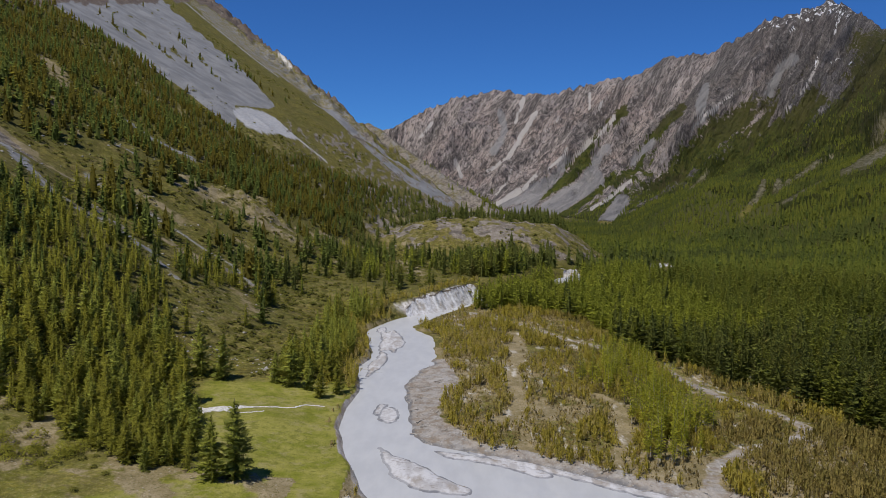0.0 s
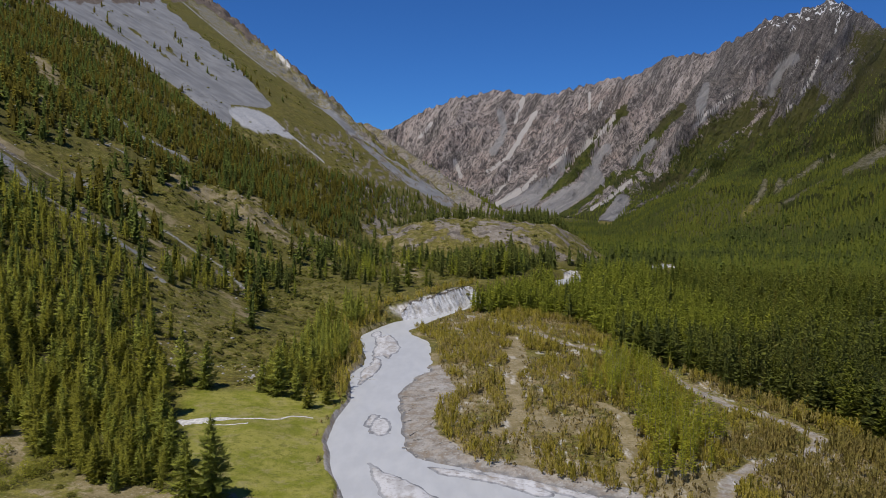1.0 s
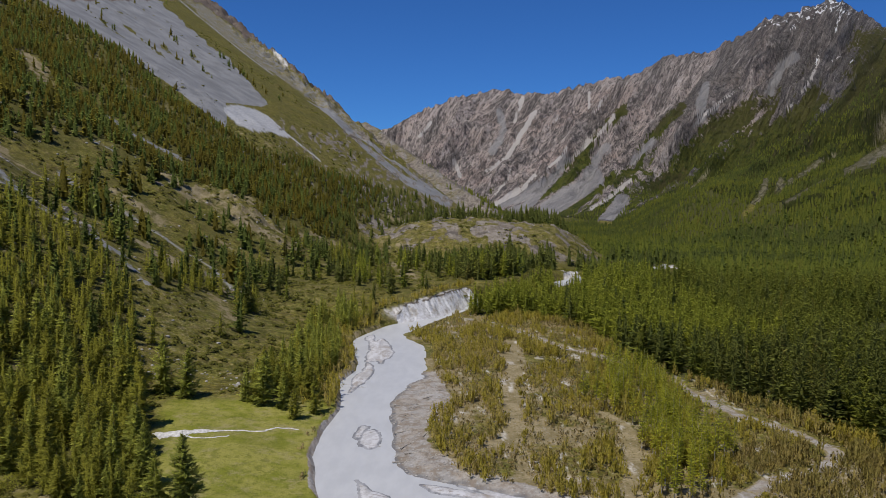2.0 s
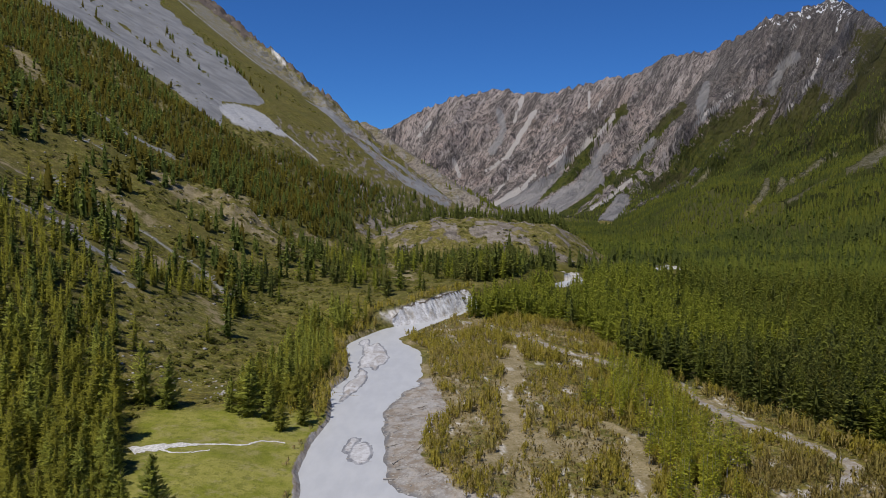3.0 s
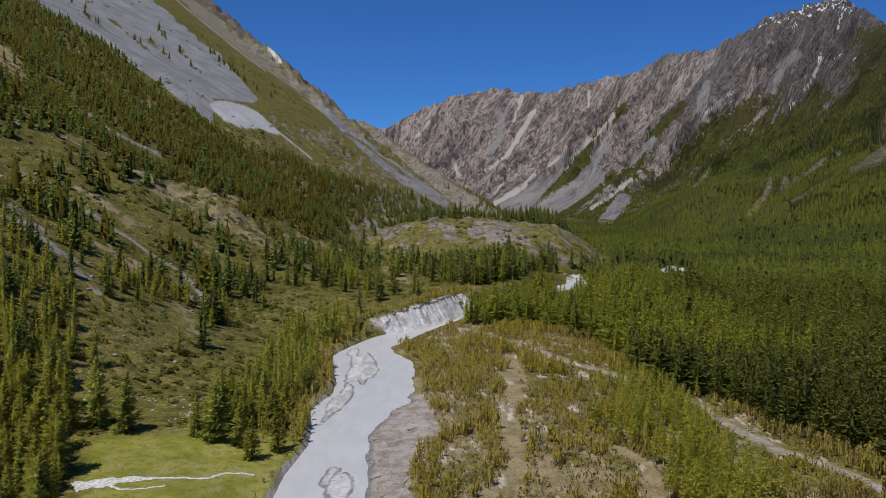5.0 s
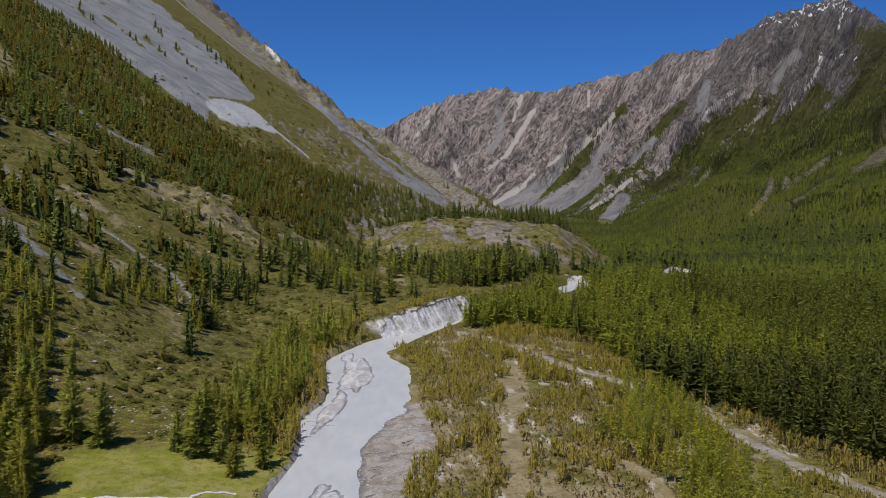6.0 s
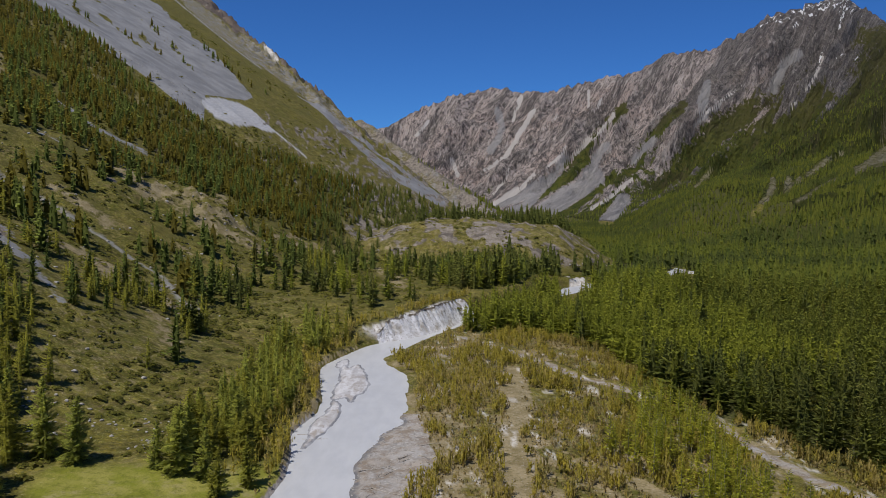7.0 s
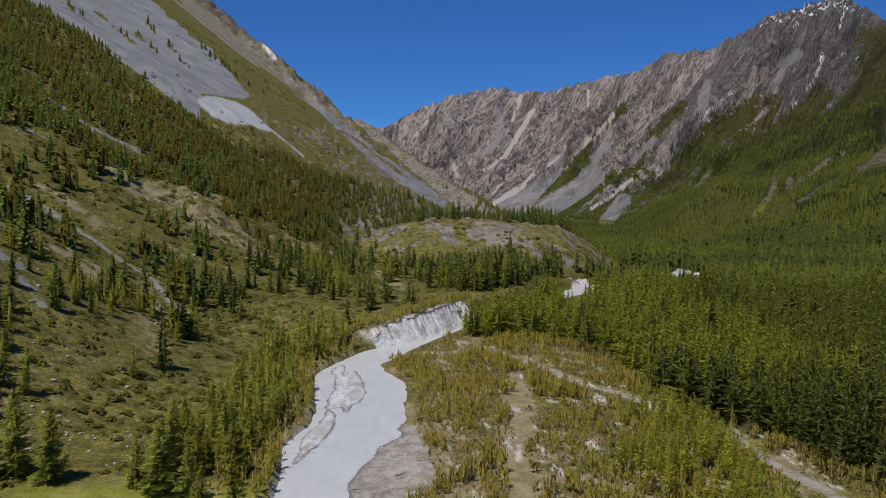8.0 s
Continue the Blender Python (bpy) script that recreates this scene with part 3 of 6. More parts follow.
def height(x, y):
    """Height of the ground, and the masks that go with it."""
    x, y = np.asarray(x, float), np.asarray(y, float)
    plain = 0.012 * (np.clip(y, -200, 450) - 190) - 0.042 * (np.clip(x, -90, 90) + 14) + 1.0
    plain = plain + (fbm(x / 14, y / 14, 4, 2) - 0.5) * 1.3 - 0.8 * step(-40, -24, x) * step(0, -8, x) * (y < 290)
    west, d_west = west_slope(x, y)
    spur = second_spur(x, y)
    east, t_east, rib, up = far_mountain(x, y)
    shoulder = 0.3 * (x - 320) + (fbm(x / 90, y / 90, 4, 6) - 0.5) * 30
    shoulder = np.where(shoulder > 0, 220 * np.tanh(shoulder / 220), shoulder)
    hill = 31 * np.exp(-(((x - 40) / np.where(x < 40, 105, 62)) ** 2 + ((y - 575) / 78) ** 2) ** 1.9) + (fbm(x / 16, y / 16, 4, 31) - 0.5) * 5 + (ridged(x / 20, y / 20, 4, 33) - 0.6) * 5 * np.exp(-(((x - 40) / 90) ** 2 + ((y - 575) / 70) ** 2))
    d = signed_river(x, y)
    west_side = d > 0
    west_side &= x < np.interp(y, [100, 290, 306, 345, 392, 446, 540, 600, 760, 1000, 1400, 2400], [-17, -18, -6, 14, 40, 68, 137, 110, 100, 125, 70, 70])
    terrace = np.where(west_side, step(288, 306, y) * (1 - step(440, 560, y)) * (4.2 + 2.6 * step(302, 326, y)) * step(0, 5.2, d + (fbm(x / 6, y / 6, 4, 35, 0.6) - 0.5) * 4.5 * step(0.3, 2.5, d)), 0)
    z = plain + terrace
    knob = np.exp(-(((x + 108) / 24) ** 2 + ((y - 418) / 26) ** 2))
    west = west + knob * (5 + (ridged(x / 14, y / 14, 4, 37) - 0.6) * 14)
    z = softmax2(z, west, 4.0)
    z = softmax2(z, spur, 6.0)
    z = softmax2(z, east, 8.0)
    z = softmax2(z, shoulder, 8.0)
    z = softmax2(z, plain + hill - 9 * (1 - step(0, 6, hill)), 1.2)
    # moraine ridges on the eastern flank, each with a steep face towards the valley
    flank = (x > 150) & (y > 450)
    fu, fy = bearing(x[flank], y[flank]), np.maximum(y[flank] - 35, 200)
    fz = z[flank].copy()
    for line, tall in FLANK_RIDGES:
        lu, lp = np.array(line, float).T
        over = np.interp(fu, lu, lp) + (fbm(fu / 14, fu * 0, 3, 45) - 0.5) * 12 - (361 + 0.012 * (fu - 784) - (z[flank] - 44.5) / fy * 1366)
        ends = step(lu[0], lu[0] + 60, fu)
        fz = fz + tall * ends * step(-14, 4, over) * (1 - step(12, 95, over)) * fy / 1200
    z[flank] = fz
    # the river bed, its bars, and the dry channel
    level = river_level(x, y)
    steep = np.where(west_side & (y < 290), 0.9, 3.0)
    bank = step(0, 1, d / steep)
    z = np.where(d < 60, np.where(d > 0, (level + 0.05) * (1 - bank) + np.maximum(z, level + 0.35) * bank, level - np.minimum(0.9, -d * 0.35)), z)
    z = z - 1.3 * m_bluff(d, y) * west_side
    return z, dict(d=d, west=west, d_west=d_west, spur=spur, east=east, t=t_east, rib=rib, up=up, plain=plain, west_side=west_side, level=level, hill=hill)


def m_bluff(d, y):
    """1 where the bare river bluff stands, whose own mesh covers the ground."""
    return step(0.4, 1.2, d) * step(5.6, 4.4, d) * step(300, 303, y) * step(352, 348, y)


def ground_z(x, y):
    return height(np.atleast_1d(x), np.atleast_1d(y))[0]


# ---- meshes from arrays ----
def mesh_from(name, verts, faces, material, smooth=False, **floats):
    """One mesh from an array of points and an array of triangles or quads, with float attributes on the points."""
    verts, faces = np.asarray(verts, np.float32), np.asarray(faces, np.int32)
    me = bpy.data.meshes.new(name)
    me.vertices.add(len(verts)), me.loops.add(faces.size), me.polygons.add(len(faces))
    me.vertices.foreach_set("co", verts.ravel())
    me.loops.foreach_set("vertex_index", faces.ravel())
    me.polygons.foreach_set("loop_start", np.arange(len(faces), dtype=np.int32) * faces.shape[1])
    me.polygons.foreach_set("use_smooth", np.full(len(faces), smooth))
    for key, values in floats.items():
        me.attributes.new(key, "FLOAT", "POINT").data.foreach_set("value", np.asarray(values, np.float32))
    me.update(calc_edges=True)
    me.materials.append(material)
    return me


def leafy(v, f, lift=0.85):
    """Normals that run out and up from the stem, so that a crown takes the light as one soft body, and faces turned to agree with them."""
    n = np.stack([v[:, 0], v[:, 1], np.zeros(len(v))], 1)
    n /= np.maximum(np.linalg.norm(n, axis=1), 0.15)[:, None]
    spray = np.arange(len(v)) // 4
    n[:, 0] += 0.25 * np.sin(spray * 12.9898)
    n[:, 1] += 0.25 * np.sin(spray * 78.233)
    n[:, 2] = lift + 0.2 * np.sin(spray * 37.719)
    n /= np.linalg.norm(n, axis=1)[:, None]
    a, b, c = v[f[:, 0]], v[f[:, 1]], v[f[:, 2]]
    wrong = (np.cross(b - a, c - a) * n[f].mean(1)).sum(1) < 0
    f = f.copy()
    f[wrong] = f[wrong][:, ::-1]
    return n, f


def leaf_mesh(name, v, f, material):
    n, f = leafy(v, f)
    me = mesh_from(name, v, f, material, True, tint=np.zeros(len(v)))
    me.normals_split_custom_set_from_vertices(n)
    return me


# ---- terrain sheet: rings that widen with distance ----
def build_terrain():
    centre = np.array([2.0, -30.0])
    front = np.linspace(-33.5, 33.5, 520)
    back = np.linspace(33.5, 326.5, 46)[1:-1]
    angle = np.radians(np.concatenate([front, back]))
    radius = np.concatenate([[0.5, 15, 35, 60], np.geomspace(85, 1300, 400), np.linspace(1312, 3850, 210), np.linspace(3950, 4880, 8)])
    a, r = np.meshgrid(angle, radius)
    x, y = centre[0] + np.sin(a) * r, centre[1] + np.cos(a) * r
    z, m = height(x.ravel(), y.ravel())
    x, y = x.ravel(), y.ravel()
    n_a, n_r = len(angle), len(radius)
    i = np.arange(n_r - 1)[:, None] * n_a
    j = np.arange(n_a)[None, :]
    k = (j + 1) % n_a
    quads = np.stack([i + j, i + k, i + n_a + k, i + n_a + j], -1).reshape(-1, 4)[:, ::-1]
    hidden = (m["t"] > 1.15)[quads].all(1) & (y[quads].min(1) < 3800)   # behind the crest
    shown = ~hidden
    quads = quads[shown]
    masks = terrain_masks(x, y, z, m)
    region = np.zeros(len(x), int)
    region[(m["west"] > m["plain"] + 4) & (m["west"] >= m["east"]) | (m["spur"] > m["plain"] + 6) & (m["spur"] > m["east"])] = 1
    region[(m["t"] > 0.12) & (m["east"] > np.maximum(m["west"], m["spur"]))] = 2
    part_of = region[quads].max(1)
    verts = np.stack([x, y, z], 1)
    made = []
    for number, (name, label, mat, category) in enumerate((
            ("ground", "valley floor of meadow, gravel and forest litter", TERRAIN, "ground"),
            ("mountain_slope", "steep grassy mountainside with grey scree fans", TERRAIN, "mountain"),
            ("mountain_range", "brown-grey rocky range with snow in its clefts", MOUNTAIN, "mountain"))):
        own = quads[part_of == number]
        used, faces = np.unique(own, return_inverse=True)
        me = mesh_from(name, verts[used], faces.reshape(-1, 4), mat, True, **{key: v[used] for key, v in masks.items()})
        made.append(tagged(new(name, me), label, category, kind="structure"))
    return made


def band(line, width, x, y, lo=0, hi=3000):
    out = np.zeros(x.shape)
    near = (y > lo) & (y < hi) & (np.abs(x) < 700)
    out[near] = 1 - step(width * 0.5, width, distance_to(spline(line, 3), x[near], y[near]))
    return out


def patches(table, x, y, wobble):
    """The best of several short lines, each with its own half width, fading evenly at its ragged edge."""
    return np.maximum.reduce([edged(line, half, x + wobble * half, y, min(p[1] for p in line) - 25, max(p[1] for p in line) + 25) for half, *line in table])


def edged(line, half, x, y, lo, hi):
    """Like band, but falling off evenly from the edge, so that thin lines stay whole."""
    out = np.zeros(x.shape)
    near = (y > lo) & (y < hi) & (np.abs(x) < 700)
    out[near] = np.clip(0.55 + (half - distance_to(spline(line, 3), x[near], y[near])) * 0.16, 0, 1)
    return out


def west_face(x, y, z, m):
    """Place on the high western slope in the units of the ridge tables, and where that slope begins."""
    u = bearing(x, y)
    p = 361 + 0.012 * (u - 784) - (z - 44.4) / np.maximum(y - 30, 200) * 1366
    own = (m["west"] > m["plain"] + 30) & (x < 30) & (y > 540) & (m["west"] > m["spur"]) & (m["west"] > m["east"])
    return u, p, own


def terrain_masks(x, y, z, m):
    d, west = m["d"], m["west"]
    zero = np.zeros(x.shape)
    jitter = fbm(x / 9, y / 9, 4, 51) - 0.5
    broad = fbm(x / 60, y / 60, 4, 52) - 0.5
    # the mown-looking meadow beside the river
    edge = np.interp(y, [100, 124, 150, 172, 181, 190], [-70, -40, -47, -56, -58, -40])
    meadow = step(-2, 2, x - edge + jitter * 4) * (d > 0) * m["west_side"] * step(100, 108, y) * step(190, 180, y - 0.25 * (x + 40))
    meadow = np.maximum(meadow, 0.25 * (x < -25) * (y > 85) * (y < 125 + np.maximum(-50 - x, 0) * 0.75) * m["west_side"])
    # gravel of bars, beach, bank and bed
    beach = zero.copy()
    near = (y > 130) & (y < 240) & (np.abs(x) < 40)
    ring = np.array(BEACH)
    px, py = x[near], y[near]
    e = distance_to(np.vstack([ring, ring[:1]]), px, py) * np.where(inside(ring, px, py), 1, -1)
    beach[near] = step(-1.5, 1.5, e + jitter[near] * 6)
    rim = (1 - step(np.where(m["west_side"], 0.1, 0.6), np.where(m["west_side"], 1.3, 2.4), d + jitter * 2)) * (d > -8) * np.where((m["west_side"] & (y < 290) & (y > 190)) | (y > 222), 0.25, 1.0)
    shore = (1 - step(1, 7, d + jitter * 8)) * (x > 0) * (y < 150)
    cut = m["west_side"] * step(297, 303, y + jitter * 4) * (1 - step(342, 352, y + jitter * 8)) * (1 - step(4.6, 6, d + jitter * 5))
    channel = np.maximum(band(CHANNEL, 2.3, x + jitter * 4, y, 100, 290), band(FOOTPATH, 2.4, x + jitter * 2, y, 240, 330))
    wash = step(0.17, 0.24, fbm(x / 7, y / 16, 4, 57) - 0.5) * (d > 2) * (~m["west_side"]) * step(90, 50, x) * (y < 330)
    upstream = np.zeros(x.shape)
    for cx, cy, wide in ((69, 458, 5.2), (149, 550, 8.0), (239, 1231, 26)):
        upstream = np.maximum(upstream, step(1.2, 0.8, np.hypot((x - cx) / wide, (y - cy) / (17 if cy < 800 else 40)) + jitter + (fbm(x / 2.5, y / 2.5, 3, 56) - 0.5) + (fbm(x / 6, y / 15, 3, 59) - 0.5) * 1.8))
    gravel = np.maximum.reduce([beach, rim, shore, cut, channel * 0.55, wash * 0.25, upstream])
    gravel = gravel * step(-25, -6, -np.maximum(m["t"], 0) * 100)
    earth = np.maximum.reduce([channel, 0.9 * band(TRACK, 5.2, x + jitter * 6, y, 150, 275), band(TRACK_EAST, 2.4, x + jitter * 3, y, 130, 200),
                               (~m["west_side"]) * (d > 0) * step(100, 60, x) * (y < 330) * (0.3 + 0.6 * step(-0.02, 0.16, broad + jitter * 0.9)),
                               (x < -25) * (y < 127 + np.maximum(-50 - x, 0) * 0.75) * (0.22 + 0.75 * step(-0.02, 0.14, jitter + broad * 0.5)) * m["west_side"]])
    knob = patches(BARE_SOIL, x, y, jitter * 2.2) * (0.5 + 0.5 * step(-0.1, 0.08, fbm(x / 4, y / 4, 4, 70, 0.6) - 0.5))
    worn = step(0.1, 0.2, fbm(x / 26 + 7, y / 26, 5, 58, 0.6) - 0.5) * (west > 4) * (y < 640) * 0.85
    dry_foot = 0.3 * step(330, 250, y) * (west > m["plain"] + 1) * m["west_side"]
    earth = np.maximum.reduce([earth, knob * 0.95, worn, dry_foot])
    earth = np.maximum(earth, m["west_side"] * (y < 290) * (y > 186) * (1 - step(0.6, 1.6, d + jitter * 2)) * (d > -1))
    # scree fans on the western mountain, between the woods and the turf below the crest
    hi = np.interp(x, [-470, -433, -246, -186, -139], [1290, 1200, 900, 845, 720])
    scree = step(-14, 14, y - 650 + jitter * 30) * step(-12, 12, hi - y + broad * 70) * step(-165, -178, x + jitter * 20) * (west > 40)
    turf_stripe = step(0.12, 0.2, fbm((y + 0.5 * x) / 26, (x - 0.3 * y) / 160, 4, 61) - 0.5) * step(640, 760, y)
    scree = scree * (1 - 0.9 * turf_stripe * (x > -330))
    stripes = np.maximum.reduce([band([(-170, 975), (-145, 957), (-82, 891), (-16, 838)], 14, x + jitter * 12, y, 700, 1100),
                                 edged(SCREE_STRIPE, 1.0, x + jitter * 3, y, 250, 420),
                                 patches(RUBBLE, x, y, jitter * 2.2) * (0.62 + 0.38 * step(-0.08, 0.08, fbm(x / 3, y / 3, 4, 69, 0.6) - 0.5))])
    pale_spur = step(0.0, 0.1, m["spur"] - np.maximum(west, m["plain"])) * step(-0.18, 0.05, broad + jitter * 0.4) * 0.8
    scree = np.maximum.reduce([scree, stripes, pale_spur])
    crest = step(-95, -35, m["d_west"] + broad * 60) * (west > 60) * (x < -60)
    outcrop = np.maximum.reduce([step(0.23, 0.3, broad) * (west > 10) * (y < 640)]) * step(-0.18, 0.05, jitter)
    outcrop = np.maximum(outcrop, step(5, 12, m["hill"]) * step(-0.14, 0.08, jitter * 1.3 + broad * 0.4) * 0.75)
    earth = np.maximum(earth, step(4, 10, m["hill"]) * (0.32 + 0.35 * step(-0.05, 0.1, broad)))
    streaks = fbm((y + 0.5 * x) / 40, (x - 0.3 * y) / 220, 5, 62)
    crag = step(690, 800, y) * (np.maximum(west, m["spur"]) > 30) * step(0.4, 0.56, streaks) * 0.75 * (1 - scree)
    rock = np.maximum.reduce([crest * 0.9, outcrop, crag, (0.5 + 0.45 * step(-0.06, 0.1, broad)) * step(0.0, 0.1, m["spur"] - np.maximum(west, m["plain"] + 4))])
    # the high western slope: talus, a strip of turf, paler talus, dark crags along the crest, and a fresh slip above the wood
    fu, fp, own = west_face(x, y, z, m)
    rag = (fbm(fu / 16, fp / 16, 4, 64) - 0.5) * 22
    upper = np.interp(fu, [250, 340, 400, 450, 480, 520], [-20, 60, 105, 160, 185, 230]) + rag
    turf_top = np.interp(fu, [300, 365, 400, 470, 520, 560, 640], [-15, 42, 72, 126, 158, 190, 250]) + rag * 0.4
    crags = np.interp(fu, [330, 380, 430, 500, 560, 610, 660], [0, 26, 66, 110, 162, 203, 238]) + rag
    lower = np.interp(fu, [-60, 86, 216, 296, 366, 394, 396, 460, 480], [-86, 16, 99, 150, 206, 226, 181, 189, 180])
    talus = step(-3, 3, fp - upper) * step(3, -3, fp - lower)
    tufts = np.zeros(x.shape)
    for half, *line in TALUS_TURF:
        tufts[own] = np.maximum(tufts[own], step(half * 1.6, half * 0.4, distance_to(np.array(line, float), fu[own] + jitter[own] * 8, fp[own]) + rag[own] * 0.3))
    talus = talus * (1 - 0.75 * tufts * step(-0.12, 0.1, fbm(fu / 5, fp / 5, 4, 66) - 0.5))
    pale = step(3, -3, fp - turf_top) * step(-3, 3, fp - crags) * step(655, 630, fu)
    crag_top = step(4, -4, fp - crags)
    slip = np.array([(386, 191), (402, 185), (420, 186), (450, 194), (470, 205), (490, 222), (514, 244), (495, 241), (475, 233), (440, 231), (420, 222), (400, 208)], float)
    fresh = inside(slip, fu, fp) * 1.0
    trails = np.zeros(x.shape)
    for line, half in (([(312, 0), (345, 28), (400, 72), (440, 104), (480, 133)], 0.4), ([(512, 243), (563, 284)], 1.0)):
        trails[own] = np.maximum(trails[own], np.clip(0.55 + (half - distance_to(np.array(line, float), fu[own], fp[own])) * 0.12, 0, 1))
    wedge = np.zeros(x.shape)
    wedge[own] = step(1.5, -1.5, distance_to(np.array([(572, 196), (640, 258), (715, 318), (790, 358)], float), fu[own], fp[own]) + rag[own] * 0.12 - np.interp(fu[own], [572, 640, 715, 790], [1.0, 3.5, 6, 9]))
    stony = step(470, 500, fu) * step(-4, 4, fp - upper) * step(-0.04, 0.16, (fbm(fu / 6, fp / 6, 5, 67, 0.65) - 0.5) + broad * 0.3) * 0.8
    scree = np.where(own, np.maximum.reduce([talus, pale * 0.48, fresh, trails, stripes, wedge, stony * 0.55]), scree)
    earth = np.where(own, np.maximum(pale * 0.5, earth * 0.5), earth)
    crest_dark = np.where(own, crag_top * 0.8, 0)
    crest_snow = np.zeros(x.shape)
    crest_snow[own] = step(5, 2.5, distance_to(np.array([(484, 92), (492, 102), (503, 116)], float), fu[own], fp[own]))
    rock = np.where(own, np.maximum(crag_top * 0.95, stony), rock) * (1 - crest_snow)
    scree = scree * (1 - crest_snow) * (1 - 0.85 * np.where(own, np.maximum(fresh, step(0.5, 0.6, trails)), 0.55 * step(0.4, 0.6, edged(SCREE_STRIPE, 0.9, x + jitter * 3, y, 250, 420))))
    slide = np.where(own, np.maximum(fresh, step(0.5, 0.6, trails)), 0.55 * step(0.4, 0.6, edged(SCREE_STRIPE, 0.9, x + jitter * 3, y, 250, 420)))
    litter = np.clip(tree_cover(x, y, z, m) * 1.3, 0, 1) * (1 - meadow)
    # the far range
    t, rib, up = m["t"], m["rib"], m["up"]
    u = bearing(x, y)
    green_line = np.interp(u, [700, 860, 950, 1000, 1060, 1100, 1150, 1200, 1250, 1300, 1350, 1400, 1500, 1530, 1568], [-70, -40, -14, -10, 5, 40, 68, 98, 120, 142, 164, 178, 226, 292, 330])
    up = (z - 44.5) / np.maximum(y - 35, 300) * 1366
    below = 361 + 0.012 * (u - 784) - up
    wobble = fbm(u / 12, below / 12, 3, 72) - 0.5
    spread = (fbm(rib / 40, up / 210, 4, 71) - 0.5) * 110 + (fbm(rib / 12, up / 150, 3, 73) - 0.5) * 110
    wood = np.maximum(step(60, -60, up - green_line + spread), near_gullies(GREEN_STRIPS, u, below, wobble))
    wood = np.maximum(wood, 0.72 * step(1470, 1515, u + spread * 0.25) * step(330, 300, up))
    front = (t > 0.08) & (t < 1.02)
    gully = near_gullies(PALE_GULLIES, u, below, wobble) * front
    veins = step(0.07, 0.0, np.abs(fbm(rib / 60, up / 700, 3, 75) - 0.5)) * 0.42 * step(1150, 1000, u) * front * (up > -10)
    gully = np.maximum(gully, veins)
    chute = np.maximum(near_gullies(GREY_GULLIES, u, below, wobble) * front, step(0.56, 0.66, fbm(rib / 40, up / 420, 3, 78)) * step(900, 960, u) * step(1180, 1060, u) * step(170, 80, up) * 0.5)
    tan = near_gullies(TAN_SLIPS, u, below, wobble) * (t > 0.02)
    wood_off = 1 - 0.9 * step(0.45, 0.6, np.maximum(gully, chute))
    # dark rock towards the peak, then rib shade put into colour as stripes
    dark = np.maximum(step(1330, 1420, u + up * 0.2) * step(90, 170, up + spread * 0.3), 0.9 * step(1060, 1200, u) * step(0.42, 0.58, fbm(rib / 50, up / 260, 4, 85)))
    top = (np.interp(u, RIDGE_U, RIDGE_P) * -1 + 361 + 0.012 * (u - 784)) - up
    snow = (0.36 * step(1120, 1340, u) * step(36, 8, top) + 0.19 * step(1330, 1400, u) * step(130, 30, top)) * step(1530, 1480, u) * (t < 1.0)
    snow = np.maximum(snow, near_gullies([(2.5, (1467, 27), (1461, 66)), (2, (1433, 100), (1428, 122)), (2.5, (1345, 40), (1365, 52)), (2, (1455, 112), (1478, 104)), (2, (1490, 115), (1500, 104)), (1.5, (1330, 56), (1347, 47)), (2, (1402, 30), (1412, 22)), (2, (1424, 24), (1436, 34)), (1.5, (1384, 62), (1392, 52)), (1.5, (1442, 66), (1446, 54)), (1.5, (1290, 66), (1300, 62)), (1.5, (1236, 88), (1246, 84)), (1.5, (1408, 78), (1416, 70))], u, below, wobble) * 0.95)
    bare = np.maximum.reduce([band([(560, 1440), (500, 1330)], 26, x + jitter * 40, y, 1200, 1600), band([(640, 1020), (600, 1050)], 26, x + jitter * 40, y, 900, 1200), band([(700, 1500), (620, 1490)], 26, x + jitter * 50, y, 1300, 1600)]) * step(-0.12, 0.12, jitter + broad)
    return dict(meadow=meadow, gravel=gravel, earth=earth, scree=np.where(t > 0.12, chute, scree), rock=rock, litter=litter, wood=wood * wood_off * (1 - bare), gully=np.maximum(gully, bare * 0.5), tan=np.maximum(tan, bare * 0.8), dark=np.where(t > 0.12, dark, crest_dark), snow=snow, east_floor=litter * step(3, 1, m["west"] - m["plain"]) * (~m["west_side"]), chalk=np.clip(np.maximum(cut, upstream * (y < 800) * 0.75) + crest_snow, 0, 1) + 0.6 * step(0.15, 0.23, fbm(x / 2.0, y / 5, 5, 54, 0.65) - 0.5) * (~m["west_side"]) * (d > 3) * (1 - beach) * (y < 320) * (y > 112) * step(100, 60, x), silt=slide,
                rib=np.where(t > 0.12, rib, y + 0.3 * x), up=np.where(t > 0.12, m["up"], x - 0.3 * y),
                wet=step(-0.6, 0.0, d) * step(1.3, 0.5, d + jitter * 1.5) * (~m["west_side"]) * (y < 222) * (y > 110))


# ---- where trees grow ----
FOREST_EDGE_Y = [120, 150, 166, 184, 198, 207, 221, 240, 256, 285, 300, 312, 318, 330]
FOREST_EDGE_X = [99, 91, 84, 79.5, 76, 70.5, 65, 56, 52, 48, 42, 33, 4, 8]


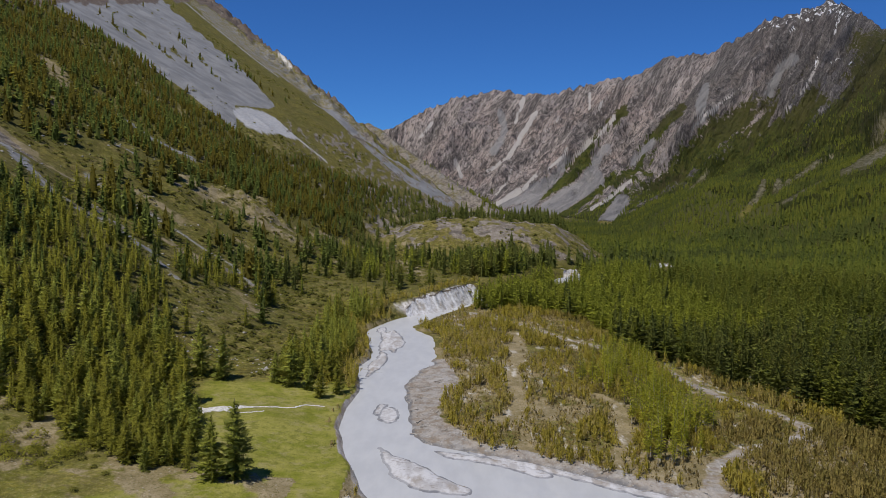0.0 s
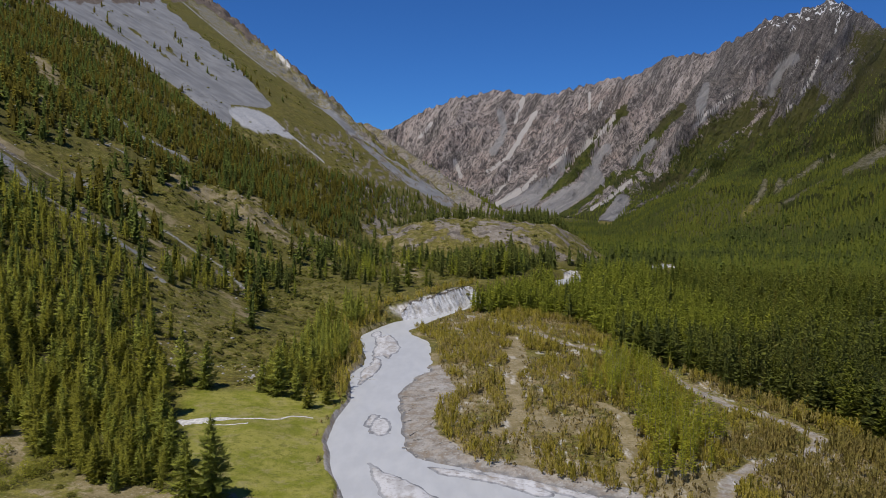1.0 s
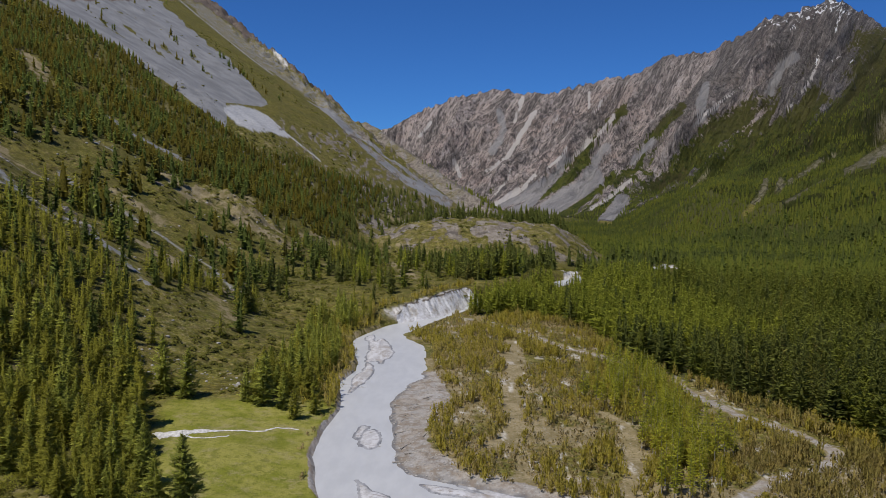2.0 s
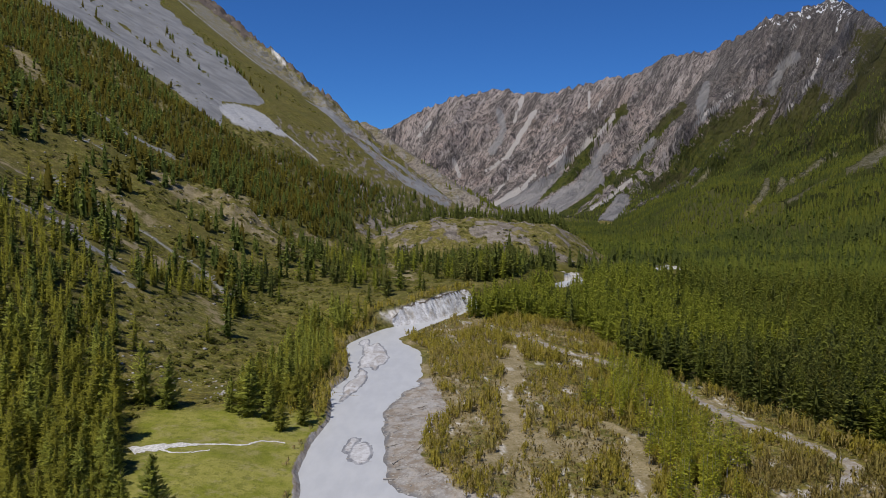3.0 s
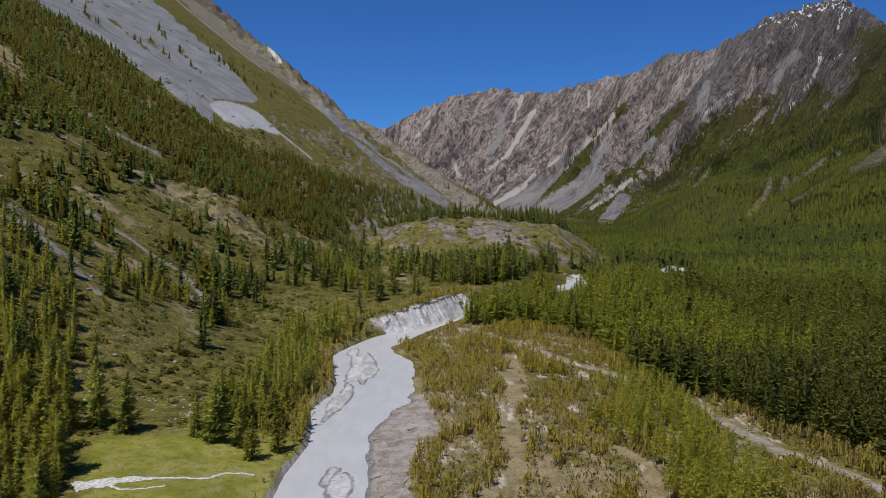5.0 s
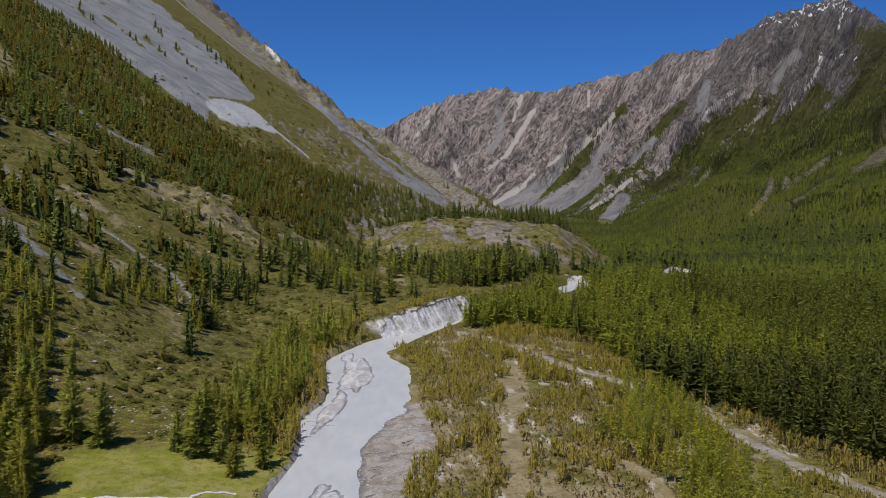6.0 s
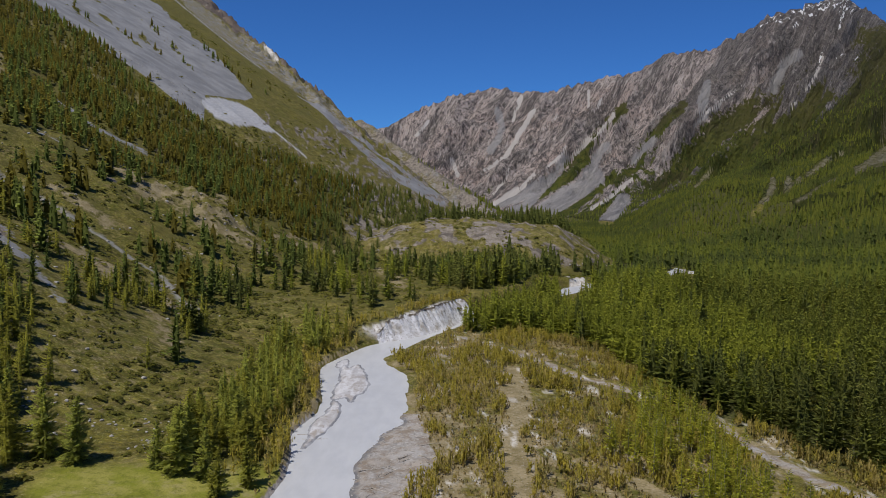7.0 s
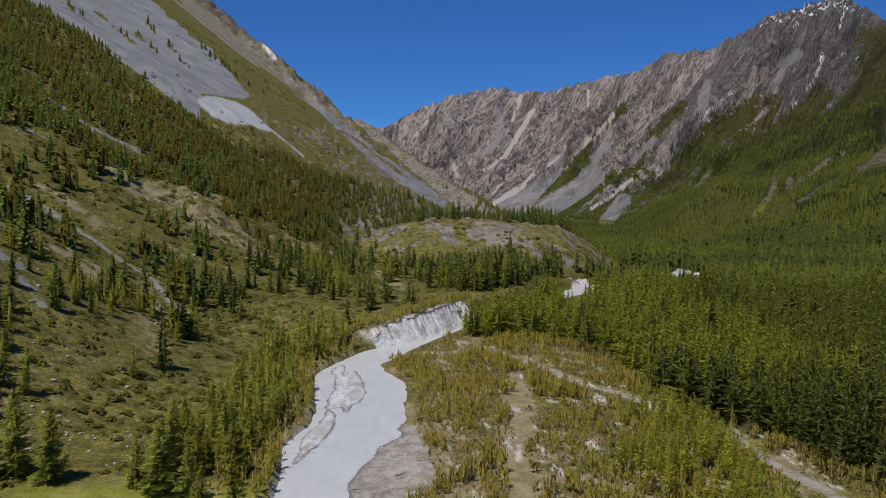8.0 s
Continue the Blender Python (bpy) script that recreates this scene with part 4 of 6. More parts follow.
def tree_cover(x, y, z, m):
    """How closely trees stand, from 0 to 1."""
    d, west = m["d"], m["west"] - m["plain"]
    patch = fbm(x / 24, y / 24, 4, 91)
    wide = fbm(x / 70, y / 70, 3, 92)
    edge = np.interp(y, FOREST_EDGE_Y, FOREST_EDGE_X)
    east = step(-1, 3, x - edge + (patch - 0.5) * 6) * (d > 2.2) * (~m["west_side"]) * (y > 100)
    east = east * (1 - step(7, 13, m["hill"]))
    thin = step(0.36, 0.5, wide)
    # wood in the south-west corner, beside the meadow
    corner = step(-1, 1, -38.5 - np.maximum(y - 124, 0) * 0.44 - x) * step(-1, 1, y - 125.5 - np.maximum(-50 - x, 0) * 0.6)
    corner = corner * np.interp(y + 0.35 * (x + 90), [120, 200, 228, 262], [1, 1, 0.5, 0.0])
    # trees between meadow and river bend
    left = np.interp(y, [176, 186, 215, 260, 300, 330], [-30, -43, -42, -44, -47, -50])
    grove = (x > left) * (d > 4.0) * m["west_side"] * step(181, 184, y - 0.2 * np.maximum(-30 - x, 0)) * (1 - step(285, 300, y)) * 0.95
    grove = grove * step(-0.06, 0.06, patch - 0.43) * 0.85
    # the western mountainside: a wooded belt under the scree, scattered trees lower down
    lower = 305 + 1.5 * (x + 208)
    belt = step(-30, 25, y - lower + (patch - 0.5) * 90) * step(662, 640, y + (patch - 0.5) * 30 + 44 * step(-245, -222, x) * step(-105, -130, x)) * (west > 14) * (x < -62) * step(0.3, 0.42, wide + patch * 0.3)
    scatter = step(0.45, 0.6, patch) * np.where(y > 240, 0.42, 0.24) * (west > 2) * (y < 700) * (y > 150) + 0.012 * (west > 2) * (y < 700)
    clear = np.maximum.reduce([band(SCREE_STRIPE, 9, x, y, 250, 420), band(SCREE_STRIPE, 9, x - 6, y + 12, 230, 420), step(0.2, 0.5, patches(RUBBLE, x, y, 0)), step(0.2, 0.5, patches(RUBBLE, x - 2, y + 8, 0)), step(0.2, 0.5, patches(RUBBLE, x - 5, y + 17, 0)),
                               step(0.2, 0.5, patches(BARE_SOIL, x, y, 0)), step(0.2, 0.5, patches(BARE_SOIL, x - 2, y + 8, 0))])
    scatter, belt = scatter * (1 - 0.92 * clear), belt * (1 - 0.92 * clear)
    terrace = step(298, 306, y) * step(560, 520, y) * (m["hill"] < 7) * (west < 9) * (x < 75) * m["west_side"] * (d > 7) * step(0.46, 0.58, patch) * 0.5
    foot = step(372, 385, y) * step(505, 490, y) * step(-8, 4, x) * step(95, 80, x) * (d > 8) * step(0.3, 0.45, patch)
    top = step(556, 572, y + (patch - 0.5) * 30) * step(720, 690, y) * step(-90, -60, x) * step(96, 84, x) * 0.9
    high = 0.006 * (west > 30) * (y > 760) * (y < 1200) * (m["d_west"] < -40)
    upper = step(0.5, 0.65, fbm(x / 45, y / 90, 3, 95)) * 0.35 * (y > 700) * (y < 1500) * (m["spur"] > m["plain"] + 4) * (m["spur"] > m["west"])
    cover = np.maximum.reduce([east * np.where(y > 430, 0.6 + 0.4 * thin, 1.0), corner, grove, belt * np.where(y < 480, 0.72, 0.95), scatter, terrace, foot, top, high, upper])
    cover = np.where(m["west"] > 60, np.where(y > 655, np.minimum(cover, 0.003), cover), cover)
    cover = np.where((m["hill"] > 9) & (y < 566), np.minimum(cover, 0.05), cover)
    fu, fp, own = west_face(x, y, z, m)
    wood_top = np.interp(fu, [-60, 86, 216, 296, 366, 400, 430, 490, 560, 640, 700], [-90, 12, 95, 146, 202, 230, 258, 266, 302, 318, 340]) + (patch - 0.5) * 14
    tufts = np.zeros(x.shape)
    for half, *line in TALUS_TURF:
        tufts[own] = np.maximum(tufts[own], step(half * 1.3, half * 0.4, distance_to(np.array(line, float), fu[own], fp[own])))
    tufts = np.maximum(tufts * 0.22, 0.25 * step(7, 2, np.abs(fp - np.interp(fu, [380, 480], [98, 175]))) * (fu > 385) * (fu < 500))
    cover = np.where(own, np.where(fp < wood_top, np.maximum(np.minimum(cover, 0.001), tufts), np.maximum(cover, 0.6 * step(0, 8, fp - wood_top) * (y < 760) * step(0.36, 0.46, wide))), cover)
    u, up = bearing(x, y), m["up"]
    line = np.interp(u, [860, 950, 1000, 1100, 1200, 1300, 1400, 1568, 1700], [-60, -25, -10, 35, 85, 125, 145, 185, 240])
    off = 1 - step(0.4, 0.6, np.maximum.reduce([near_gullies(table, u, 361 + 0.012 * (u - 784) - (z - 44.5) / np.maximum(y - 35, 300) * 1366, u * 0) for table in (TAN_SLIPS, GREY_GULLIES)]))
    flank = step(30, -30, up - line + (fbm(m["rib"] / 40, up / 210, 4, 71) - 0.5) * 150)
    for slope, half, y0, y1 in ((0.155, 7, 356, 484), (0.283, 11, 418, 584), (0.197, 32, 1186, 1276)):   # open strips of gravel upstream
        cover = cover * (1 - step(half + 1.5, half - 1.5, np.abs(x - 3.3 - slope * (y - 40)) + (patch - 0.5) * 8 + (half * 1.3 * step(y1 - 50, y1, y) if y1 < 800 else 0)) * (y > y0) * (y < y1))
    return np.where(m["t"] > 0.05, east * flank * off * (0.55 + 0.45 * thin), cover)


def tufted(rng, tall, reach, tufts, bare=0.1, full=0.55, grow=0.3, slim=0.42, core=0.2):
    """Crown of a conifer seen from farther off: leafy sprays in threes on boughs round the stem, on a soft pointed outline with gaps."""
    v, f = [], []
    boughs = tufts // 3
    lean, side_on = rng.uniform(0, 0.25), rng.uniform(0, 6.28)
    for b in range(boughs):
        t = ((b + rng.uniform(0, 1)) / boughs) ** 1.2
        a = b * 2.4 + rng.uniform(-0.6, 0.6)
        limb = reach * (1 - t) ** full * (0.6 + 0.4 * min(1, t * 4)) * rng.uniform(0.68, 1.12) * (1 + lean * math.cos(a - side_on)) + 0.15
        slope = rng.uniform(-0.4, 0.2) + 0.65 * t
        for k, at in enumerate((0.28, 0.56, 0.8)):
            c = a + (rng.uniform(-0.2, 0.2) if k == 0 else rng.uniform(-0.55, 0.55))
            out = limb * at * rng.uniform(0.85, 1.1)
            o = np.array([math.cos(c) * out, math.sin(c) * out, tall * (bare + (0.96 - bare) * t) + slope * out + rng.uniform(-0.06, 0.06) * reach])
            lift, roll = slope + rng.uniform(-0.35, 0.35), rng.uniform(-0.7, 0.7)
            run = np.array([math.cos(c) * math.cos(lift), math.sin(c) * math.cos(lift), math.sin(lift)]) * (limb * grow + reach * 0.06)
            side = np.array([-math.sin(c) * math.cos(roll), math.cos(c) * math.cos(roll), math.sin(roll)]) * np.linalg.norm(run) * slim * rng.uniform(0.75, 1.3)
            q = len(v)
            v += [o - run, o + side, o + run, o - side]
            f += [(q, q + 1, q + 2), (q, q + 2, q + 3)]
    if not core:
        return np.array(v), np.array(f)
    k = len(v)
    n = 5 if core > 0.3 and tufts > 10 else 3
    for z, r in ((tall * bare, core * reach), (tall * 0.55, core * 0.75 * reach)):
        v += [(math.cos(a) * r, math.sin(a) * r, z) for a in (0.3 + 6.283 * e / n for e in range(n))]
    v.append((0, 0, tall))
    for e in range(n):
        p, q = k + e, k + (e + 1) % n
        f += [(p, q, q + n), (p, q + n, p + n), (p + n, q + n, k + 2 * n)]
    return np.array(v), np.array(f)


def stem(tall, thick, sides=6, rings=3):
    """A tapered trunk, from a little below the ground."""
    v, f = [], []
    for r in range(rings):
        t = r / (rings - 1)
        for s in range(sides):
            a = 6.283 * s / sides
            q = thick * (1 - 0.85 * t) * (1.35 if r == 0 else 1)
            v.append((math.cos(a) * q, math.sin(a) * q, -0.5 + (tall + 0.5) * t))
    for r in range(rings - 1):
        for s in range(sides):
            a, b = r * sides + s, r * sides + (s + 1) % sides
            f += [(a, b, b + sides), (a, b + sides, a + sides)]
    return np.array(v), np.array(f)


def shrub(rng, tall, reach, stems, thin=0.1, leaves=0):
    """A bush as arrays: leafy wands that rise and spread from one root."""
    v, f = [], []
    for _ in range(stems):
        a, out = rng.uniform(0, 6.28), reach * rng.uniform(0.1, 1.0)
        high = tall * rng.uniform(0.45, 1.05) * (1 - 0.3 * (out / reach) ** 2)
        foot = rng.uniform(0.2, 0.8) * out
        base = np.array([math.cos(a) * foot, math.sin(a) * foot, rng.uniform(-0.05, 0.45) * high])
        tip = np.array([math.cos(a) * out, math.sin(a) * out, high])
        b = a + rng.uniform(-1.3, 1.3) + 1.57
        side = np.array([math.cos(b), math.sin(b), rng.uniform(-0.3, 0.3)]) * thin * tall * rng.uniform(0.6, 1.3)
        mid = base * 0.45 + tip * 0.55
        k = len(v)
        v += [base, mid + side, tip, mid - side]
        f += [(k, k + 1, k + 2), (k, k + 2, k + 3)]
        for _ in range(leaves):
            o = base + (tip - base) * rng.uniform(0.35, 1.0) + rng.normal(0, 0.05 * tall, 3)
            c, size = rng.uniform(0, 6.28), tall * rng.uniform(0.06, 0.11)
            run = np.array([math.cos(c) * 0.6, math.sin(c) * 0.6, rng.uniform(0.3, 1.0)]) * size
            out = np.array([-math.sin(c), math.cos(c), rng.uniform(-0.6, 0.6)]) * size * 0.5
            k = len(v)
            v += [o - run, o + out, o + run, o - out]
            f += [(k, k + 1, k + 2), (k, k + 2, k + 3)]
    return np.array(v), np.array(f)


def cushion(rng, tall, reach, leaves):
    """A low round bush as arrays: leafy patches over a lumpy dome."""
    v, f = [], []
    for k in range(leaves):
        a, t = k * 2.4 + rng.uniform(-0.4, 0.4), math.sqrt(rng.uniform(0.02, 1))
        size = rng.uniform(0.75, 1.2) * 1.45 / math.sqrt(leaves)
        up = math.sqrt(max(0, 1 - t * t))
        o = np.array([math.cos(a) * t * reach, math.sin(a) * t * reach, (0.05 + 0.75 * up) * tall]) * rng.uniform(0.8, 1.1)
        run = np.array([math.cos(a) * (0.4 + 0.6 * up), math.sin(a) * (0.4 + 0.6 * up), -0.7 * t]) * reach * size
        side = np.array([-math.sin(a), math.cos(a), rng.uniform(-0.4, 0.4)]) * reach * size * 0.85
        q = len(v)
        v += [o - run, o + side, o + run, o - side]
        f += [(q, q + 1, q + 2), (q, q + 2, q + 3)]
    return np.array(v), np.array(f)


def scatter_mesh(name, shapes, places, material, rng, soft=True):
    """One joined mesh: each place is x, y, z, size; the shapes are taken by turns, turned at random."""
    vs, fs, tint, ns, base = [], [], [], [], 0
    pick = rng.integers(0, len(shapes), len(places))
    for s, (v, f) in enumerate(shapes):
        own = places[pick == s]
        normal, f = leafy(v, f) if soft else (v * 0, f)
        if not len(own):
            continue
        a = rng.uniform(0, 6.283, len(own))
        wide = own[:, 3] * rng.uniform(0.85, 1.15, len(own))
        c, sn = np.cos(a) * wide, np.sin(a) * wide
        x = c[:, None] * v[None, :, 0] - sn[:, None] * v[None, :, 1] + own[:, 0:1]
        y = sn[:, None] * v[None, :, 0] + c[:, None] * v[None, :, 1] + own[:, 1:2]
        z = own[:, 3:4] * v[None, :, 2] + own[:, 2:3]
        ca, sa = np.cos(a)[:, None], np.sin(a)[:, None]
        ns.append(np.stack([ca * normal[None, :, 0] - sa * normal[None, :, 1], sa * normal[None, :, 0] + ca * normal[None, :, 1],
                            np.broadcast_to(normal[None, :, 2], x.shape)], -1).reshape(-1, 3))
        vs.append(np.stack([x, y, z], -1).reshape(-1, 3))
        fs.append((f[None] + (np.arange(len(own)) * len(v))[:, None, None]).reshape(-1, 3) + base)
        tint.append(np.repeat(rng.uniform(0, 1, len(own)), len(v)))
        base += len(own) * len(v)
    me = mesh_from(name, np.vstack(vs), np.vstack(fs), material, soft, tint=np.concatenate(tint))
    if soft:
        me.normals_split_custom_set_from_vertices(np.vstack(ns))
    return me


def grid_places(rng, x0, x1, y0, y1, gap):
    nx, ny = int((x1 - x0) / gap), int((y1 - y0) / gap)
    gx, gy = np.meshgrid(np.arange(nx), np.arange(ny))
    x = x0 + (gx.ravel() + rng.uniform(0.05, 0.95, gx.size)) * gap
    y = y0 + (gy.ravel() + rng.uniform(0.05, 0.95, gx.size)) * gap
    return x, y


def in_view(x, y, spare=18):
    """Only the fan of ground that the flight overlooks is planted."""
    return (x > -(y - 5) * 0.6 - spare) & (x < (y - 5) * 0.6 + spare)


build_terrain()


def build_water():
    """The river's surface: a strip between its banks."""
    n = 240
    left, right = BANK_L, BANK_R
    ts = np.linspace(0, 1, n)
    def by_knots(line, knots):
        return np.stack([np.interp(ts, knots, line[:, i]) for i in (0, 1)], 1)
    l, r = by_knots(left, np.linspace(0, 1, len(left))), by_knots(right, np.linspace(0, 1, len(right)))
    away = (r - l) / np.maximum(np.hypot(*(r - l).T), 0.1)[:, None]
    l, r = l - away * 1.2, r + away * 1.2
    across = np.linspace(0, 1, 14)
    p = l[:, None] * (1 - across)[None, :, None] + r[:, None] * across[None, :, None]
    x, y = p[..., 0].ravel(), p[..., 1].ravel()
    v = np.stack([x, y, river_level(x, y)], 1)
    i, j = np.meshgrid(np.arange(n - 1), np.arange(13), indexing="ij")
    k = (i * 14 + j).ravel()
    f = np.stack([k, k + 1, k + 15, k + 14], 1)
    tagged(new("water", mesh_from("water", v, f, WATER, True)), "milky grey glacial river between gravel banks", "river", kind="structure")


build_water()


def bar_material():
    """Silt and fine gravel: pale and dry in the middle, dark where the water wets the rim, with brown patches."""
    n = Nodes("river_silt")
    rim, dull = n.attr("rim"), n.attr("dull")
    fine, flow = n.noise(1.4, 6, 0.7), n.noise(0.5, 5, 0.65, stretch=(1.0, 0.4, 1.0))
    color = n.mix(n.ramp(flow, 0.4, 0.58), (0.37, 0.372, 0.385), (0.47, 0.472, 0.49))
    color = n.mix(n.ramp(n.noise(1.0, 5, 0.7, stretch=(0.7, 1.6, 1.0)), 0.53, 0.64, 0.0, 0.75), color, (0.22, 0.2, 0.19))
    color = n.mix(n.math("MULTIPLY", dull, n.ramp(flow, 0.62, 0.4)), color, (0.25, 0.215, 0.175))
    wet = n.math("ADD", rim, n.math("MULTIPLY", n.math("SUBTRACT", fine, 0.5), 0.8))
    color = n.mix(n.ramp(wet, 0.75, 0.35, 0.0, 0.95), color, n.mix(n.ramp(flow, 0.42, 0.56), (0.15, 0.155, 0.17), (0.26, 0.265, 0.28)))
    return n.finish(color, 0.85, fine, 0.12, 0.7, 0.2)


RIVER_SILT = bar_material()


def gravel_bar(label, ring, proud, dull, seed, slope=0.16):
    """A low island of silt whose rim slopes under the water."""
    ring = spline(ring + ring[:1], 5)
    lo, hi = ring.min(0) - 1.5, ring.max(0) + 1.5
    gx, gy = np.arange(lo[0], hi[0], 0.32), np.arange(lo[1], hi[1], 0.5)
    x, y = (q.ravel() for q in np.meshgrid(gx, gy))
    e = distance_to(ring, x, y) * np.where(inside(ring, x, y), 1, -1)
    e = e + 0.3 + (fbm(x / 1.3, y / 3, 4, seed) - 0.5) * 1.2
    z = river_level(x, y) + np.where(e > 0, 0.05, 0.0) + np.clip(e * slope, -0.4, proud) + (fbm(x / 2.2, y / 4.5, 4, seed + 3) - 0.5) * np.clip(e, 0.1, 1) * 0.16
    k = (np.arange(len(gy) - 1)[:, None] * len(gx) + np.arange(len(gx) - 1)[None]).ravel()
    quads = np.stack([k, k + 1, k + 1 + len(gx), k + len(gx)], 1)
    quads = quads[(e[quads].max(1) > -1.4)]
    used, faces = np.unique(quads, return_inverse=True)
    rim = np.clip(e / 0.8, 0, 1)
    brown = (0.3 + 0.7 * step(0.42, 0.58, fbm(x / 3.5, y / 7, 3, seed + 6))) * dull
    me = mesh_from("gravel_bar", np.stack([x, y, z], 1)[used], faces.reshape(-1, 4), RIVER_SILT, True, rim=rim[used], dull=brown[used])
    tagged(new("gravel_bar", me), label, "gravel bar", "bars in the river", kind="structure")


gravel_bar("half-drowned dark silt at the head of a bar", BARS["head"], 0.03, 0.0, 80, 0.05)
gravel_bar("flat whitish gravel bar with dark wet rims", BARS["upper"], 0.24, 0.5, 81, 0.09)
gravel_bar("brown and white gravel bar with driftwood", BARS["tail"], 0.24, 1.0, 87, 0.1)
gravel_bar("half-drowned streak of dark grey silt", BARS["streak"], 0.02, 0.2, 82, 0.03)
gravel_bar("half-drowned bank of dark grey silt", BARS["middle"], 0.04, 0.35, 86, 0.03)
gravel_bar("pale silt bar with driftwood in the bend", BARS["lower"], 0.26, 0.6, 83)
gravel_bar("narrow spit of grey silt by the shore", BARS["spit"], 0.16, 1.0, 84, 0.1)
gravel_bar("grey gravel shore washed by the river", BARS["shore"], 0.28, 0.6, 85)


def bluff_material():
    """Washed white till: vertical runnels, dark stones, a brown rim of soil."""
    n = Nodes("white_till")
    fine, mid = n.noise(2.2, 4, 0.7), n.noise(0.5, 5, 0.65)
    color = n.mix(n.ramp(mid, 0.38, 0.62), (0.68, 0.68, 0.69), (0.53, 0.52, 0.51))
    color = n.mix(n.ramp(fine, 0.56, 0.64, 0.0, 0.85), color, (0.15, 0.135, 0.115))
    color = n.mix(n.ramp(n.noise(0.23, 4, 0.6), 0.52, 0.64, 0.0, 0.7), color, (0.3, 0.265, 0.21))
    soil = n.math("ADD", n.attr("high"), n.math("MULTIPLY", n.math("SUBTRACT", mid, 0.5), 0.5))
    color = n.mix(n.ramp(soil, 0.9, 0.98, 0.0, 0.9), color, (0.1, 0.075, 0.045))
    return n.finish(color, 0.95, n.math("ADD", fine, mid), 0.35, 0.8, 0.1)


def build_bluff():
    """The steep bank that the river cuts on the outside of its upper bend."""
    line = BANK_L[(BANK_L[:, 1] > 298) & (BANK_L[:, 1] < 356)]
    s = np.concatenate([[0], np.cumsum(np.hypot(*np.diff(line, axis=0).T))])
    q = np.linspace(0, s[-1], int(s[-1] / 0.35))
    base = np.stack([np.interp(q, s, line[:, 0]), np.interp(q, s, line[:, 1])], 1)
    along = np.gradient(base, axis=0)
    out = np.stack([-along[:, 1], along[:, 0]], 1) / np.hypot(*along.T)[:, None]
    ends = step(0, 7, q) * step(s[-1], s[-1] - 5, q)
    wide = (4.6 + 2.4 * (fbm(q / 5, q * 0, 4, 47, 0.6) - 0.5) * 2) * (0.35 + 0.65 * ends)
    v = np.linspace(0, 1, 26)
    qq, vv = np.meshgrid(q, v, indexing="ij")
    ribs = (ridged(qq / 3.2, vv * 1.1, 4, 49) - 0.6) * np.sin(np.pi * vv) * (0.5 + 0.5 * vv)
    reach = -0.6 + (wide[:, None] + 0.6) * vv + ribs * 0.9
    x, y = base[:, :1] + out[:, :1] * reach, base[:, 1:] + out[:, 1:] * reach
    low = river_level(base[:, 0], base[:, 1]) - 0.4
    rim = base + out * (wide[:, None] + 1.8)
    high = ground_z(rim[:, 0], rim[:, 1]) + (fbm(q / 2.5, q * 0, 3, 50) - 0.5) * 0.8
    rise = 0.7 * vv + 0.3 * vv ** 1.8
    z = low[:, None] + (high - low)[:, None] * rise + (fbm(qq / 1.1, vv * 5, 3, 53) - 0.5) * 0.5 * np.sin(np.pi * vv)
    n_v = len(v)
    i, j = np.meshgrid(np.arange(len(q) - 1), np.arange(n_v - 1), indexing="ij")
    k = (i * n_v + j).ravel()
    f = np.stack([k, k + 1, k + n_v + 1, k + n_v], 1)
    me = mesh_from("river_bluff", np.stack([x.ravel(), y.ravel(), z.ravel()], 1), f, bluff_material(), True, high=vv.ravel())
    tagged(new("river_bluff", me), "bare whitish bluff of till above the river bend", "bluff", kind="structure")


build_bluff()


# ---- trees ----
rng = np.random.default_rng(7)
near_spruce = [tufted(rng, 12.5, 3.9, 520, 0.0, 0.8, 0.25, 0.5, 0.25) for _ in range(6)]
near_larch = [tufted(rng, 12.5, 3.7, 500, 0.02, 0.74, 0.24, 0.5, 0.25) for _ in range(6)]
mid_spruce = [tufted(rng, 12.5, 3.9, 150, 0.01, 0.85, 0.27, 0.45, 0.28) for _ in range(6)]
mid_larch = [tufted(rng, 12.5, 3.4, 150, 0.04, 0.72, 0.26, 0.46, 0.26) for _ in range(7)]
slope_spruce = [tufted(rng, 12, 4.1, 57, 0.0, 0.85, 0.3, 0.6, 0.34) for _ in range(6)]
slope_larch = [tufted(rng, 12, 4.3, 54, 0.0, 0.75, 0.3, 0.6, 0.36) for _ in range(6)]
far_larch = [tufted(rng, 12, 3.2, 27, 0.04, 0.6, 0.42, 0.75, 0.45) for _ in range(6)]
dot_larch = [tufted(rng, 10, 3.2, 6, 0.0, 0.6, 0.6, 0.9, 0.5) for _ in range(6)]
close_spruce = [tufted(rng, 12.5, 3.0, 255, 0.03, 0.78, 0.22, 0.42, 0.18) for _ in range(5)]
close_larch = [tufted(rng, 12.5, 2.9, 255, 0.08, 0.66, 0.21, 0.44, 0.16) for _ in range(5)]


def plant(x0, x1, y0, y1, gap):
    x, y = grid_places(rng, x0, x1, y0, y1, gap)
    keep = in_view(x, y)
    x, y = x[keep], y[keep]
    z, m = height(x, y)
    keep = rng.uniform(0, 1, len(x)) < tree_cover(x, y, z, m)
    keep &= (m["d"] > 1.5)
    return np.stack([x, y, z, 0 * x], 1)[keep], m["west"][keep] > m["plain"][keep] + 2


